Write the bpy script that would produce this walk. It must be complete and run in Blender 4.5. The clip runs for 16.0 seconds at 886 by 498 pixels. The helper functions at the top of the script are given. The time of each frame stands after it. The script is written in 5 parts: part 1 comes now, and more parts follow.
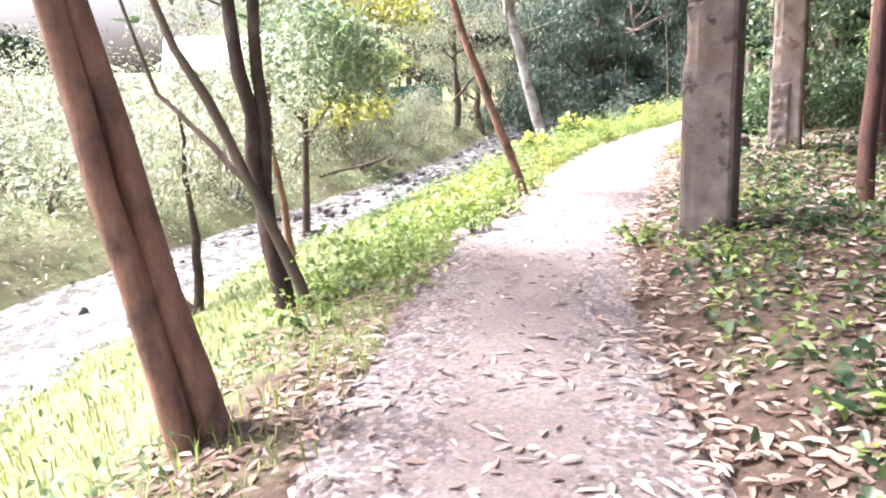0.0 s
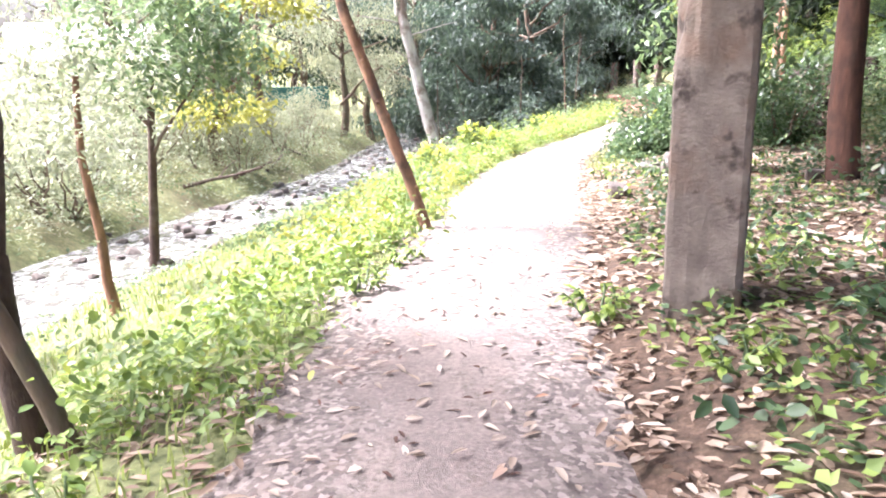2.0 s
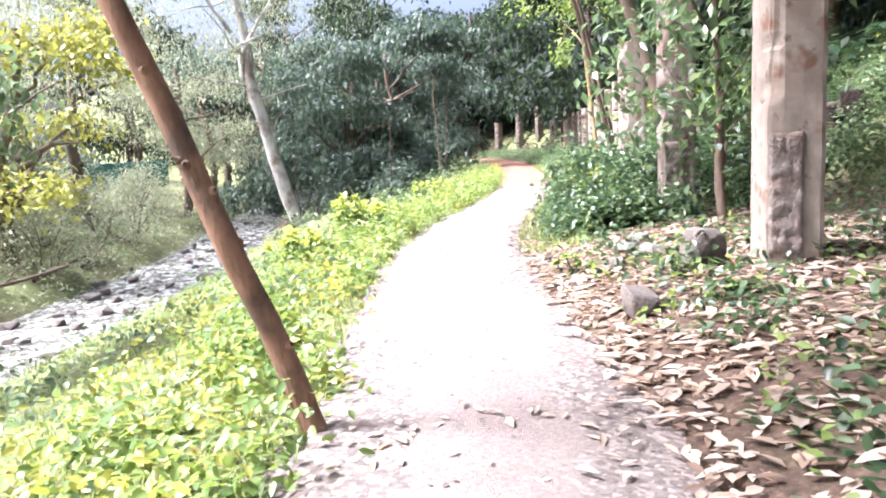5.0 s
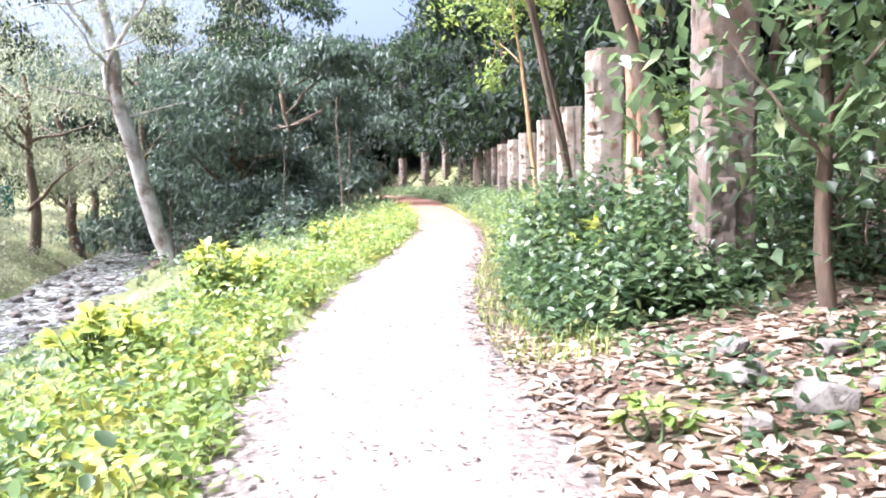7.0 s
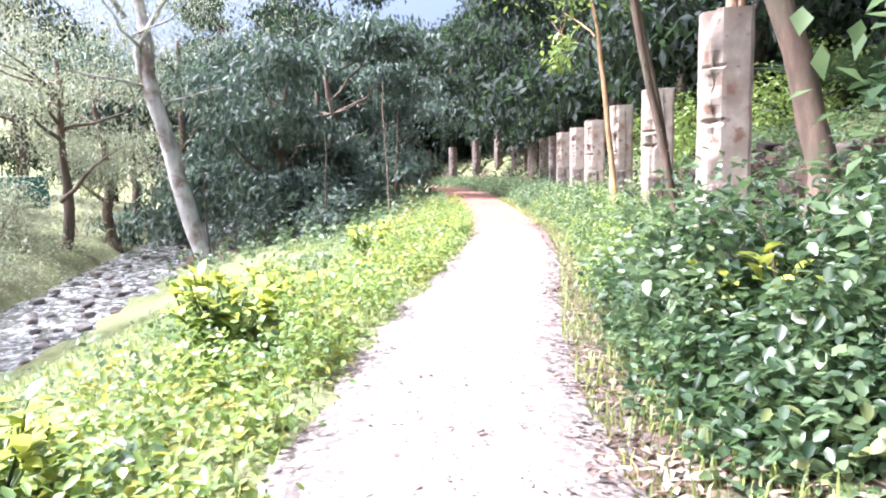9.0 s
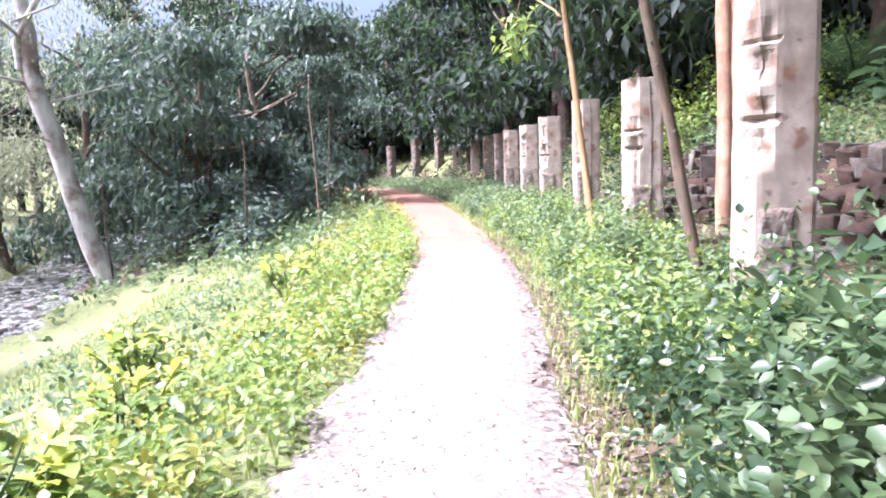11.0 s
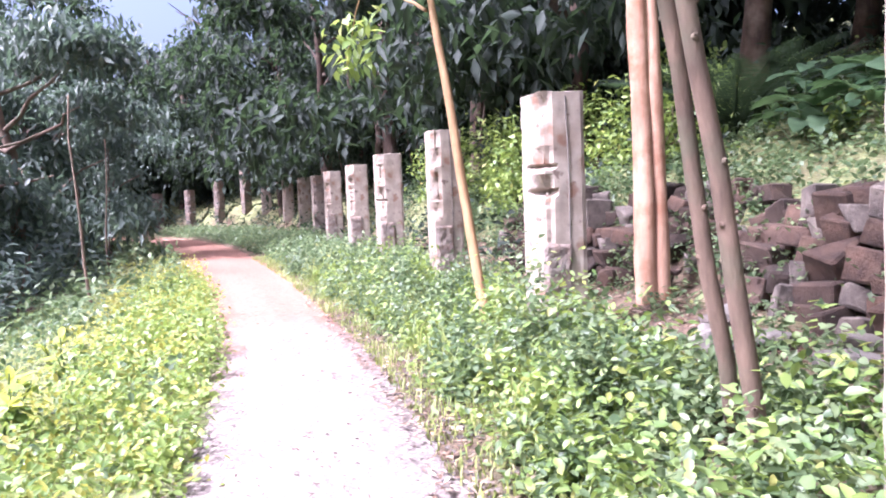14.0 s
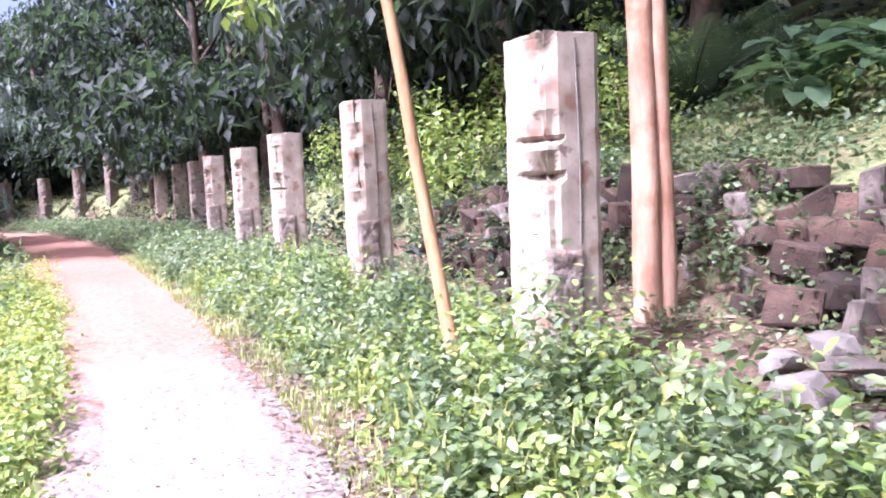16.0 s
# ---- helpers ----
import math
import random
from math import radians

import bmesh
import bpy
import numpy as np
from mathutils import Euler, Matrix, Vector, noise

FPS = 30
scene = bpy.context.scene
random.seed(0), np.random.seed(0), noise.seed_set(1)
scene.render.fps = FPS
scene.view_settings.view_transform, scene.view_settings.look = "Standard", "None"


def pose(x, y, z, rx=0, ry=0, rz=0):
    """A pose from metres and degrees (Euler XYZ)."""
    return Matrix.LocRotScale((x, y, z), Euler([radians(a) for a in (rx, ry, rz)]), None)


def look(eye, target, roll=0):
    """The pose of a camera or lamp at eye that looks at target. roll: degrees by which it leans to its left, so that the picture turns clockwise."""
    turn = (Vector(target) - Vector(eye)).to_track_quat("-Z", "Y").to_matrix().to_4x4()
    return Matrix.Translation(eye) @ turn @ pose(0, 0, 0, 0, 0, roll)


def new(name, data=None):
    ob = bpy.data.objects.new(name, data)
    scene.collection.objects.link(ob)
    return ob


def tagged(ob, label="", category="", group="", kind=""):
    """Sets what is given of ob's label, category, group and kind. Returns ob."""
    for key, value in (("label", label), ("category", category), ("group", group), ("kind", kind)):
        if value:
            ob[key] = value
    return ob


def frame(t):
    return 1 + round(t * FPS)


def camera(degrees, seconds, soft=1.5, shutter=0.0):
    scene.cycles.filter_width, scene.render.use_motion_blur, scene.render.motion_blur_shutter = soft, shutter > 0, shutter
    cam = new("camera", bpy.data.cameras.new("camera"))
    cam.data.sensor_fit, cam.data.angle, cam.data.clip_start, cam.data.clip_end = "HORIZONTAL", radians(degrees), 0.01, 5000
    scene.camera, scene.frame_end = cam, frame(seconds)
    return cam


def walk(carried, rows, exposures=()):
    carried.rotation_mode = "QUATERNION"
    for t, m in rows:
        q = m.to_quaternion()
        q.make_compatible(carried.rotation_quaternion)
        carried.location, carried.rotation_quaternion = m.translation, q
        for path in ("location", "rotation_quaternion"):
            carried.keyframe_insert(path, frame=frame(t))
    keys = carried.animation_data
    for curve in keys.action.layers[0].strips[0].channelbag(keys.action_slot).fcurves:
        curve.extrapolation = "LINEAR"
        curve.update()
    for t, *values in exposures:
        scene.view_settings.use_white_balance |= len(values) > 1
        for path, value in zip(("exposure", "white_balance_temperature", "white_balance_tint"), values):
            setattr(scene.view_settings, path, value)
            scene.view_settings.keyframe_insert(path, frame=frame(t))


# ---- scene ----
# Camera: seconds, eye x y z, yaw (left of +y), pitch (up), roll (leaning left).
cam = camera(62.2, 16.0, soft=1.9)
ROWS = [
    (0.0, 0.024, 0.079, 1.534, -0.09, -13.14, -2.99),
    (0.5, -0.018, 0.688, 1.527, -5.51, -14.15, -0.80),
    (1.0, -0.024, 1.198, 1.516, -3.61, -12.81, -0.92),
    (1.5, 0.096, 1.766, 1.503, -5.92, -14.70, 0.67),
    (2.0, 0.179, 2.320, 1.456, -8.88, -13.06, -1.06),
    (2.5, 0.242, 2.866, 1.435, -11.58, -13.19, 1.40),
    (3.0, 0.314, 3.483, 1.397, -19.98, -11.95, 0.44),
    (3.5, 0.436, 4.165, 1.307, -14.64, -8.66, 0.73),
    (6.0, 0.98, 7.80, 1.25, -24.8, -8.2, -2.9),
    (6.5, 1.34, 8.76, 1.20, -26.5, -7.4, -0.8),
    (7.0, 1.71, 9.63, 1.19, -28.1, -5.6, -1.1),
    (7.5, 2.006, 10.323, 1.248, -28.89, -7.04, 0.26),
    (8.0, 2.209, 10.892, 1.267, -31.04, -7.59, 1.89),
    (8.5, 2.345, 11.158, 1.309, -26.45, -10.30, -1.13),
    (9.0, 2.540, 11.653, 1.317, -24.35, -6.47, -0.97),
    (9.5, 2.749, 12.257, 1.329, -28.06, -6.89, -1.09),
    (12.0, 4.214, 15.014, 1.596, -30.04, -6.46, -2.81),
    (12.5, 4.458, 15.568, 1.602, -32.40, -6.14, -4.49),
    (13.0, 4.693, 16.104, 1.611, -31.81, -4.99, -5.14),
    (13.5, 4.925, 16.599, 1.570, -37.43, -3.71, 0.23),
    (14.0, 5.194, 17.024, 1.576, -43.92, -4.04, -2.31),
    (14.5, 5.475, 17.473, 1.652, -46.83, -3.76, -1.45),
    (15.0, 5.734, 17.994, 1.627, -51.09, -4.86, -1.24),
    (15.5, 6.102, 18.527, 1.570, -52.85, -4.75, -3.49),
    (16.0, 6.381, 18.928, 1.584, -52.94, -5.31, -2.47),
]


def eye_pose(x, y, z, yaw, pitch, roll):
    a, b = radians(yaw), radians(pitch)
    way = Vector((-math.sin(a) * math.cos(b), math.cos(a) * math.cos(b), math.sin(b)))
    return look((x, y, z), Vector((x, y, z)) + way, roll)


walk(cam, [(t, eye_pose(*r)) for t, *r in ROWS], exposures=[(0.0, 2.75, 5850, 21), (2.0, 2.95, 5850, 20), (3.5, 2.7, 5750, 17), (6.0, 2.62, 5650, 17), (9.0, 2.6, 5500, 19), (12.0, 2.5, 5450, 26), (16.0, 2.53, 5450, 35)])

# ---- daylight ----
SUN_AZ, SUN_EL = radians(-76), radians(55)   # from +y towards +x
world = bpy.data.worlds.new("daylight")
scene.world = world
world.use_nodes = True
wn = world.node_tree.nodes
sky = wn.new("ShaderNodeTexSky")
sky.sky_type, sky.sun_disc = "NISHITA", False
sky.sun_elevation, sky.sun_rotation = SUN_EL, SUN_AZ
sky.air_density, sky.dust_density = 0.8, 10.0
world.node_tree.links.new(sky.outputs[0], wn["Background"].inputs[0])
wn["Background"].inputs[1].default_value = 0.088
sun_data = bpy.data.lights.new("sun", "SUN")
sun_data.energy, sun_data.angle, sun_data.color = 3.2, radians(9), (1.0, 0.96, 0.90)
sun = new("sun", sun_data)
sun_way = Vector((math.sin(SUN_AZ) * math.cos(SUN_EL), math.cos(SUN_AZ) * math.cos(SUN_EL), math.sin(SUN_EL)))
sun.matrix_world = look(sun_way * 60, (0, 0, 0))


# ---- materials ----
def material(name):
    m = bpy.data.materials.new(name)
    m.use_nodes = True
    nt = m.node_tree
    return m, nt, nt.nodes["Principled BSDF"]


def node(nt, kind, **values):
    n = nt.nodes.new(kind)
    for key, value in values.items():
        n.inputs[key].default_value = value
    return n


def noise_fac(nt, scale, detail=6.0, rough=0.6, stretch=None, space="Object"):
    tc = nt.nodes.new("ShaderNodeTexCoord")
    n = node(nt, "ShaderNodeTexNoise", Scale=scale, Detail=detail, Roughness=rough)
    src = tc.outputs[space]
    if stretch:
        mp = nt.nodes.new("ShaderNodeMapping")
        mp.inputs["Scale"].default_value = stretch
        nt.links.new(src, mp.inputs["Vector"])
        src = mp.outputs[0]
    nt.links.new(src, n.inputs["Vector"])
    return n.outputs["Fac"]


def ramp(nt, fac, stops):
    r = nt.nodes.new("ShaderNodeValToRGB")
    e = r.color_ramp.elements
    while len(e) < len(stops):
        e.new(0.5)
    for k, (p, c) in enumerate(stops):
        e[k].position, e[k].color = p, (*c, 1)
    nt.links.new(fac, r.inputs[0])
    return r.outputs[0]


def mix(nt, fac, a, b, kind="MIX"):
    m = nt.nodes.new("ShaderNodeMix")
    m.data_type, m.blend_type = "RGBA", kind
    if isinstance(fac, float):
        m.inputs[0].default_value = fac
    else:
        nt.links.new(fac, m.inputs[0])
    for k, v in ((6, a), (7, b)):
        if isinstance(v, tuple):
            m.inputs[k].default_value = (*v, 1)
        else:
            nt.links.new(v, m.inputs[k])
    return m.outputs[2]


def bump(nt, bsdf, height, strength, distance=0.02):
    b = node(nt, "ShaderNodeBump", Strength=strength, Distance=distance)
    nt.links.new(height, b.inputs["Height"])
    nt.links.new(b.outputs[0], bsdf.inputs["Normal"])


def surface(name, stops, scale, rough=0.85, bump_scale=40.0, bump_strength=0.6, stretch=None, stain=None, stain_scale=1.2, depth=0.02):
    """Grain in the colour at one scale, stains at a wider one, fine relief."""
    m, nt, b = material(name)
    col = ramp(nt, noise_fac(nt, scale, stretch=stretch), stops)
    if stain:
        wide = ramp(nt, noise_fac(nt, stain_scale, 4.0), [(0.48, (0, 0, 0)), (0.66, (1, 1, 1))])
        col = mix(nt, wide, col, stain)
    nt.links.new(col, b.inputs["Base Color"])
    b.inputs["Roughness"].default_value = rough
    bump(nt, b, noise_fac(nt, bump_scale, 8.0, 0.65, stretch=stretch), bump_strength, depth)
    return m


def pitted(m, colour, scale, edge0, edge1):
    """Dark pits and scars over a stone."""
    nt = m.node_tree
    b = nt.nodes["Principled BSDF"]
    old = b.inputs["Base Color"].links[0].from_socket
    f = ramp(nt, noise_fac(nt, scale, 3.0, 0.5), [(edge0, (0, 0, 0)), (edge1, (1, 1, 1))])
    nt.links.new(mix(nt, f, old, colour), b.inputs["Base Color"])


def random_shade(m, low, high):
    """Each piece a little lighter or darker."""
    nt = m.node_tree
    b = nt.nodes["Principled BSDF"]
    old = b.inputs["Base Color"].links[0].from_socket
    f = ramp(nt, nt.nodes.new("ShaderNodeObjectInfo").outputs["Random"], [(0.0, low), (1.0, high)])
    nt.links.new(mix(nt, 1.0, old, f, "MULTIPLY"), b.inputs["Base Color"])


def leaf_material(name, dark, light, through_colour, gloss=0.45, old=None, single=False):
    """Each leaf takes its own tint; light passes through the blade."""
    m, nt, b = material(name)
    geo = nt.nodes.new("ShaderNodeNewGeometry")
    stops = [(0.0, dark), (0.9, light)] + ([(0.995, old)] if old else [])
    own = nt.nodes.new("ShaderNodeObjectInfo").outputs["Random"] if single else geo.outputs["Random Per Island"]
    col = ramp(nt, own, stops)
    wide = noise_fac(nt, 1.6, 4.0, space="Object")
    col = mix(nt, ramp(nt, wide, [(0.4, (0.6, 0.6, 0.6)), (0.6, (0, 0, 0))]), col, dark)
    nt.links.new(col, b.inputs["Base Color"])
    b.inputs["Roughness"].default_value = gloss
    t = nt.nodes.new("ShaderNodeBsdfTranslucent")
    nt.links.new(mix(nt, 0.6, col, through_colour), t.inputs["Color"])
    ms = nt.nodes.new("ShaderNodeMixShader")
    ms.inputs[0].default_value = 0.35
    nt.links.new(b.outputs[0], ms.inputs[1])
    nt.links.new(t.outputs[0], ms.inputs[2])
    nt.links.new(ms.outputs[0], nt.nodes["Material Output"].inputs["Surface"])
    return m


UP = (1, 1, 0.25)
BARK_BROWN = surface("bark_reddish_brown", [(0.3, (0.14, 0.065, 0.04)), (0.6, (0.30, 0.165, 0.105)), (0.8, (0.42, 0.26, 0.18))], 9, 0.8, 45, 0.7, UP, (0.09, 0.055, 0.04), 3.0)
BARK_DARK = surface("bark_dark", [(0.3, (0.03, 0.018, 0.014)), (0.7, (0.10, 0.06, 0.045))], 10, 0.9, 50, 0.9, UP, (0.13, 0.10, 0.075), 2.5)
BARK_WHITE = surface("bark_pale_grey", [(0.3, (0.24, 0.22, 0.21)), (0.55, (0.42, 0.40, 0.38)), (0.8, (0.55, 0.52, 0.48))], 4, 0.8, 25, 0.5, UP, (0.16, 0.12, 0.10), 1.6)
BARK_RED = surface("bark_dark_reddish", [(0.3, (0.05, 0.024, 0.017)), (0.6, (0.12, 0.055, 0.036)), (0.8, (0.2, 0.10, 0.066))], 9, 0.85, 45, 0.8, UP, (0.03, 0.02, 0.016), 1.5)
BARK_PINK = surface("bark_pale_pink", [(0.3, (0.26, 0.14, 0.09)), (0.55, (0.42, 0.26, 0.18)), (0.8, (0.52, 0.36, 0.27))], 5, 0.7, 30, 0.4, UP, (0.24, 0.11, 0.06), 2.2)
BARK_YELLOW = surface("bark_tan", [(0.3, (0.20, 0.115, 0.05)), (0.7, (0.36, 0.23, 0.12))], 8, 0.75, 40, 0.4, UP)
BARK_GREY = surface("bark_grey_brown", [(0.3, (0.075, 0.05, 0.036)), (0.7, (0.19, 0.13, 0.095))], 8, 0.85, 40, 0.6, UP, (0.10, 0.09, 0.06), 2.0)
CONCRETE = surface("weathered_stone", [(0.25, (0.17, 0.142, 0.12)), (0.55, (0.27, 0.232, 0.20)), (0.8, (0.36, 0.315, 0.275))], 6, 0.9, 60, 0.45, None, (0.20, 0.155, 0.125), 1.7, 0.01)
# Darker stone: shade on some pillars put into the colour, under real stains.
CONCRETE_DARK = surface("shaded_stained_stone", [(0.25, (0.09, 0.07, 0.06)), (0.55, (0.16, 0.13, 0.11)), (0.8, (0.235, 0.195, 0.17))], 6, 0.92, 45, 0.8, None, (0.12, 0.075, 0.052), 2.2, 0.015)
CONCRETE_ROUGH = surface("broken_stone", [(0.3, (0.14, 0.11, 0.095)), (0.55, (0.25, 0.21, 0.185)), (0.8, (0.36, 0.31, 0.28))], 12, 0.95, 35, 1.0, None, (0.16, 0.10, 0.075), 4.0, 0.03)
ROCK = surface("rock", [(0.3, (0.06, 0.05, 0.045)), (0.55, (0.14, 0.115, 0.10)), (0.8, (0.25, 0.21, 0.18))], 5, 0.9, 30, 0.9, None, (0.07, 0.058, 0.05), 2.0, 0.03)
ROCK_RED = surface("rock_reddish", [(0.3, (0.05, 0.034, 0.028)), (0.55, (0.13, 0.088, 0.068)), (0.8, (0.23, 0.165, 0.13))], 5, 0.9, 30, 0.9, None, (0.10, 0.085, 0.07), 1.5, 0.03)
ROCK_GREY = surface("rock_pale", [(0.3, (0.10, 0.09, 0.082)), (0.7, (0.25, 0.225, 0.205))], 5, 0.9, 30, 0.8, None, (0.12, 0.11, 0.10), 2.0, 0.03)
pitted(CONCRETE, (0.11, 0.08, 0.065), 9.0, 0.62, 0.72)
pitted(CONCRETE, (0.17, 0.10, 0.07), 3.2, 0.60, 0.67)
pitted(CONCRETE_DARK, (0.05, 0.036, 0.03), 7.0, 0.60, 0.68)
random_shade(ROCK_RED, (0.22, 0.20, 0.19), (0.70, 0.60, 0.55))
random_shade(CONCRETE, (0.86, 0.84, 0.82), (1.1, 1.08, 1.05))
# Near-black green: the wood's shade is put into the leaf colour.
LEAF_DARK = leaf_material("foliage_dark_shaded", (0.006, 0.013, 0.010), (0.034, 0.052, 0.038), (0.09, 0.15, 0.055), 0.7)
LEAF_BLUE = leaf_material("foliage_blue_green", (0.036, 0.058, 0.048), (0.155, 0.195, 0.16), (0.13, 0.20, 0.11), 0.55)
LEAF_PALE = leaf_material("foliage_pale", (0.15, 0.165, 0.11), (0.38, 0.41, 0.28), (0.44, 0.48, 0.28), 0.5, (0.30, 0.24, 0.15))
LEAF_MID = leaf_material("foliage_mid", (0.036, 0.066, 0.028), (0.205, 0.26, 0.125), (0.26, 0.38, 0.17), 0.5, (0.24, 0.24, 0.08))
# Darker leaf copy for growth under the trees: their shade is in the colour.
LEAF_SHADED = leaf_material("foliage_shaded_green", (0.010, 0.026, 0.013), (0.095, 0.15, 0.072), (0.16, 0.27, 0.09), 0.38, (0.20, 0.22, 0.08))
LEAF_WEED = leaf_material("foliage_weeds", (0.022, 0.046, 0.020), (0.185, 0.25, 0.125), (0.24, 0.36, 0.15), 0.38, (0.26, 0.27, 0.10))
LEAF_BRIGHT = leaf_material("foliage_bright", (0.07, 0.125, 0.035), (0.27, 0.35, 0.10), (0.42, 0.54, 0.10), 0.5, (0.38, 0.34, 0.10))
LEAF_YELLOW = leaf_material("foliage_yellow", (0.16, 0.17, 0.035), (0.42, 0.41, 0.09), (0.55, 0.55, 0.10), 0.5, (0.34, 0.25, 0.10))
LEAF_DRY = leaf_material("dry_leaves", (0.10, 0.06, 0.04), (0.56, 0.44, 0.34), (0.34, 0.22, 0.14), 0.7, (0.66, 0.58, 0.50))
LEAF_STRAW = leaf_material("pale_dry_leaves", (0.26, 0.20, 0.155), (0.70, 0.62, 0.54), (0.4, 0.3, 0.22), 0.7, (0.40, 0.20, 0.12))
GRASS = leaf_material("grass_blades", (0.10, 0.14, 0.035), (0.33, 0.37, 0.105), (0.45, 0.52, 0.17), 0.5, (0.42, 0.37, 0.2))
BUSH = leaf_material("bush_leaves", (0.09, 0.155, 0.035), (0.33, 0.40, 0.10), (0.34, 0.46, 0.10), 0.42, None, True)
BUSH_DEEP = leaf_material("broad_deep_leaves", (0.018, 0.045, 0.022), (0.12, 0.19, 0.11), (0.14, 0.25, 0.08), 0.3, None, True)
BUSH_FRESH = leaf_material("young_leaves", (0.32, 0.38, 0.06), (0.56, 0.57, 0.12), (0.55, 0.58, 0.12), 0.45, None, True)


def ground_material():
    m, nt, b = material("forest_floor")
    at = nt.nodes.new("ShaderNodeAttribute")
    at.attribute_name = "cover"
    litter = ramp(nt, noise_fac(nt, 14, 8.0, 0.7), [(0.3, (0.035, 0.022, 0.015)), (0.5, (0.095, 0.06, 0.04)), (0.72, (0.22, 0.145, 0.10))])
    turf = ramp(nt, noise_fac(nt, 9, 8.0, 0.7), [(0.3, (0.075, 0.09, 0.035)), (0.55, (0.19, 0.21, 0.085)), (0.75, (0.33, 0.31, 0.16))])
    patch = noise_fac(nt, 0.9, 5.0)
    add = nt.nodes.new("ShaderNodeMath")
    add.operation = "ADD"
    nt.links.new(at.outputs["Fac"], add.inputs[0])
    nt.links.new(patch, add.inputs[1])
    f = ramp(nt, add.outputs[0], [(0.55, (0, 0, 0)), (1.15, (1, 1, 1))])
    nt.links.new(mix(nt, f, litter, turf), b.inputs["Base Color"])
    b.inputs["Roughness"].default_value = 0.95
    bump(nt, b, noise_fac(nt, 30, 10.0, 0.7), 0.9, 0.05)
    return m


def path_material():
    m, nt, b = material("gravel_path")
    at = nt.nodes.new("ShaderNodeAttribute")
    at.attribute_name = "soil"
    grey = ramp(nt, noise_fac(nt, 45, 8.0, 0.75), [(0.3, (0.11, 0.09, 0.083)), (0.55, (0.22, 0.18, 0.165)), (0.75, (0.38, 0.31, 0.28))])
    dust = ramp(nt, noise_fac(nt, 30, 8.0, 0.75), [(0.36, (0.10, 0.08, 0.07)), (0.5, (0.26, 0.215, 0.19)), (0.7, (0.42, 0.36, 0.325))])
    red = ramp(nt, noise_fac(nt, 12, 8.0, 0.7), [(0.3, (0.15, 0.07, 0.048)), (0.6, (0.26, 0.135, 0.095)), (0.8, (0.36, 0.21, 0.155))])
    worn = ramp(nt, noise_fac(nt, 0.8, 5.0), [(0.42, (0, 0, 0)), (0.6, (1, 1, 1))])
    col = mix(nt, worn, grey, dust)
    side = nt.nodes.new("ShaderNodeAttribute")
    side.attribute_name = "side"
    rim = nt.nodes.new("ShaderNodeMath")
    rim.operation = "ADD"
    nt.links.new(side.outputs["Fac"], rim.inputs[0])
    nt.links.new(noise_fac(nt, 2.2, 7.0, 0.7), rim.inputs[1])
    chips = node(nt, "ShaderNodeTexVoronoi", Scale=38.0)
    nt.links.new(nt.nodes.new("ShaderNodeTexCoord").outputs["Object"], chips.inputs["Vector"])
    gravel = mix(nt, 0.55, grey, ramp(nt, chips.outputs["Color"], [(0.2, (0.05, 0.042, 0.04)), (0.55, (0.17, 0.145, 0.13)), (0.85, (0.40, 0.35, 0.32))]))
    col = mix(nt, ramp(nt, rim.outputs[0], [(0.86, (0, 0, 0)), (1.22, (1, 1, 1))]), col, gravel)
    add = nt.nodes.new("ShaderNodeMath")
    add.operation = "ADD"
    nt.links.new(at.outputs["Fac"], add.inputs[0])
    nt.links.new(noise_fac(nt, 1.3, 8.0, 0.75), add.inputs[1])
    f = ramp(nt, add.outputs[0], [(0.55, (0, 0, 0)), (1.35, (1, 1, 1))])
    nt.links.new(mix(nt, f, col, red), b.inputs["Base Color"])
    b.inputs["Roughness"].default_value = 0.95
    bump(nt, b, noise_fac(nt, 60, 10.0, 0.75), 0.7, 0.02)
    return m


def water_material():
    m, nt, b = material("stream_water")
    foam = ramp(nt, noise_fac(nt, 5.0, 9.0, 0.75, (1, 0.6, 1)), [(0.46, (0.075, 0.07, 0.06)), (0.68, (0.62, 0.63, 0.63))])
    nt.links.new(foam, b.inputs["Base Color"])
    b.inputs["Roughness"].default_value = 0.25
    bump(nt, b, noise_fac(nt, 5, 6.0, 0.6), 0.7, 0.08)
    return m


# ---- plan: the path, the stream, the lie of the land ----
def smooth_line(points, step=0.25):
    """A Catmull-Rom line through the points."""
    p = np.array([points[0], *points, points[-1]], float)
    p[0], p[-1] = 2 * p[1] - p[2], 2 * p[-2] - p[-3]
    out = []
    for a, b, c, d in zip(p, p[1:], p[2:], p[3:]):
        for t in np.linspace(0, 1, max(2, int(np.linalg.norm(c - b) / step)), endpoint=False):
            out.append(0.5 * (2 * b + (c - a) * t + (2 * a - 5 * b + 4 * c - d) * t * t + (3 * b - a - 3 * c + d) * t ** 3))
    return np.array(out)


PATH = smooth_line([(0.4, -14), (0.3, -6), (0.2, 0), (0.28, 3), (0.78, 6), (1.4, 7.9), (2.1, 9.8), (3.05, 12.6), (4.3, 15.4), (5.6, 17.6), (7.3, 20.2), (9.9, 24.8), (14.3, 34.2), (18.2, 44), (20.5, 53), (20, 62), (15, 71), (6, 77)])
PATH_S = np.r_[0, np.cumsum(np.linalg.norm(np.diff(PATH, axis=0), axis=1))]
PATH_T = np.gradient(PATH, axis=0)
PATH_T /= np.linalg.norm(PATH_T, axis=1, keepdims=True)
S0 = PATH_S[np.argmin(np.linalg.norm(PATH - (0.2, 0), axis=1))]
PATH_S = PATH_S - S0                                   # along the path from the start of the walk
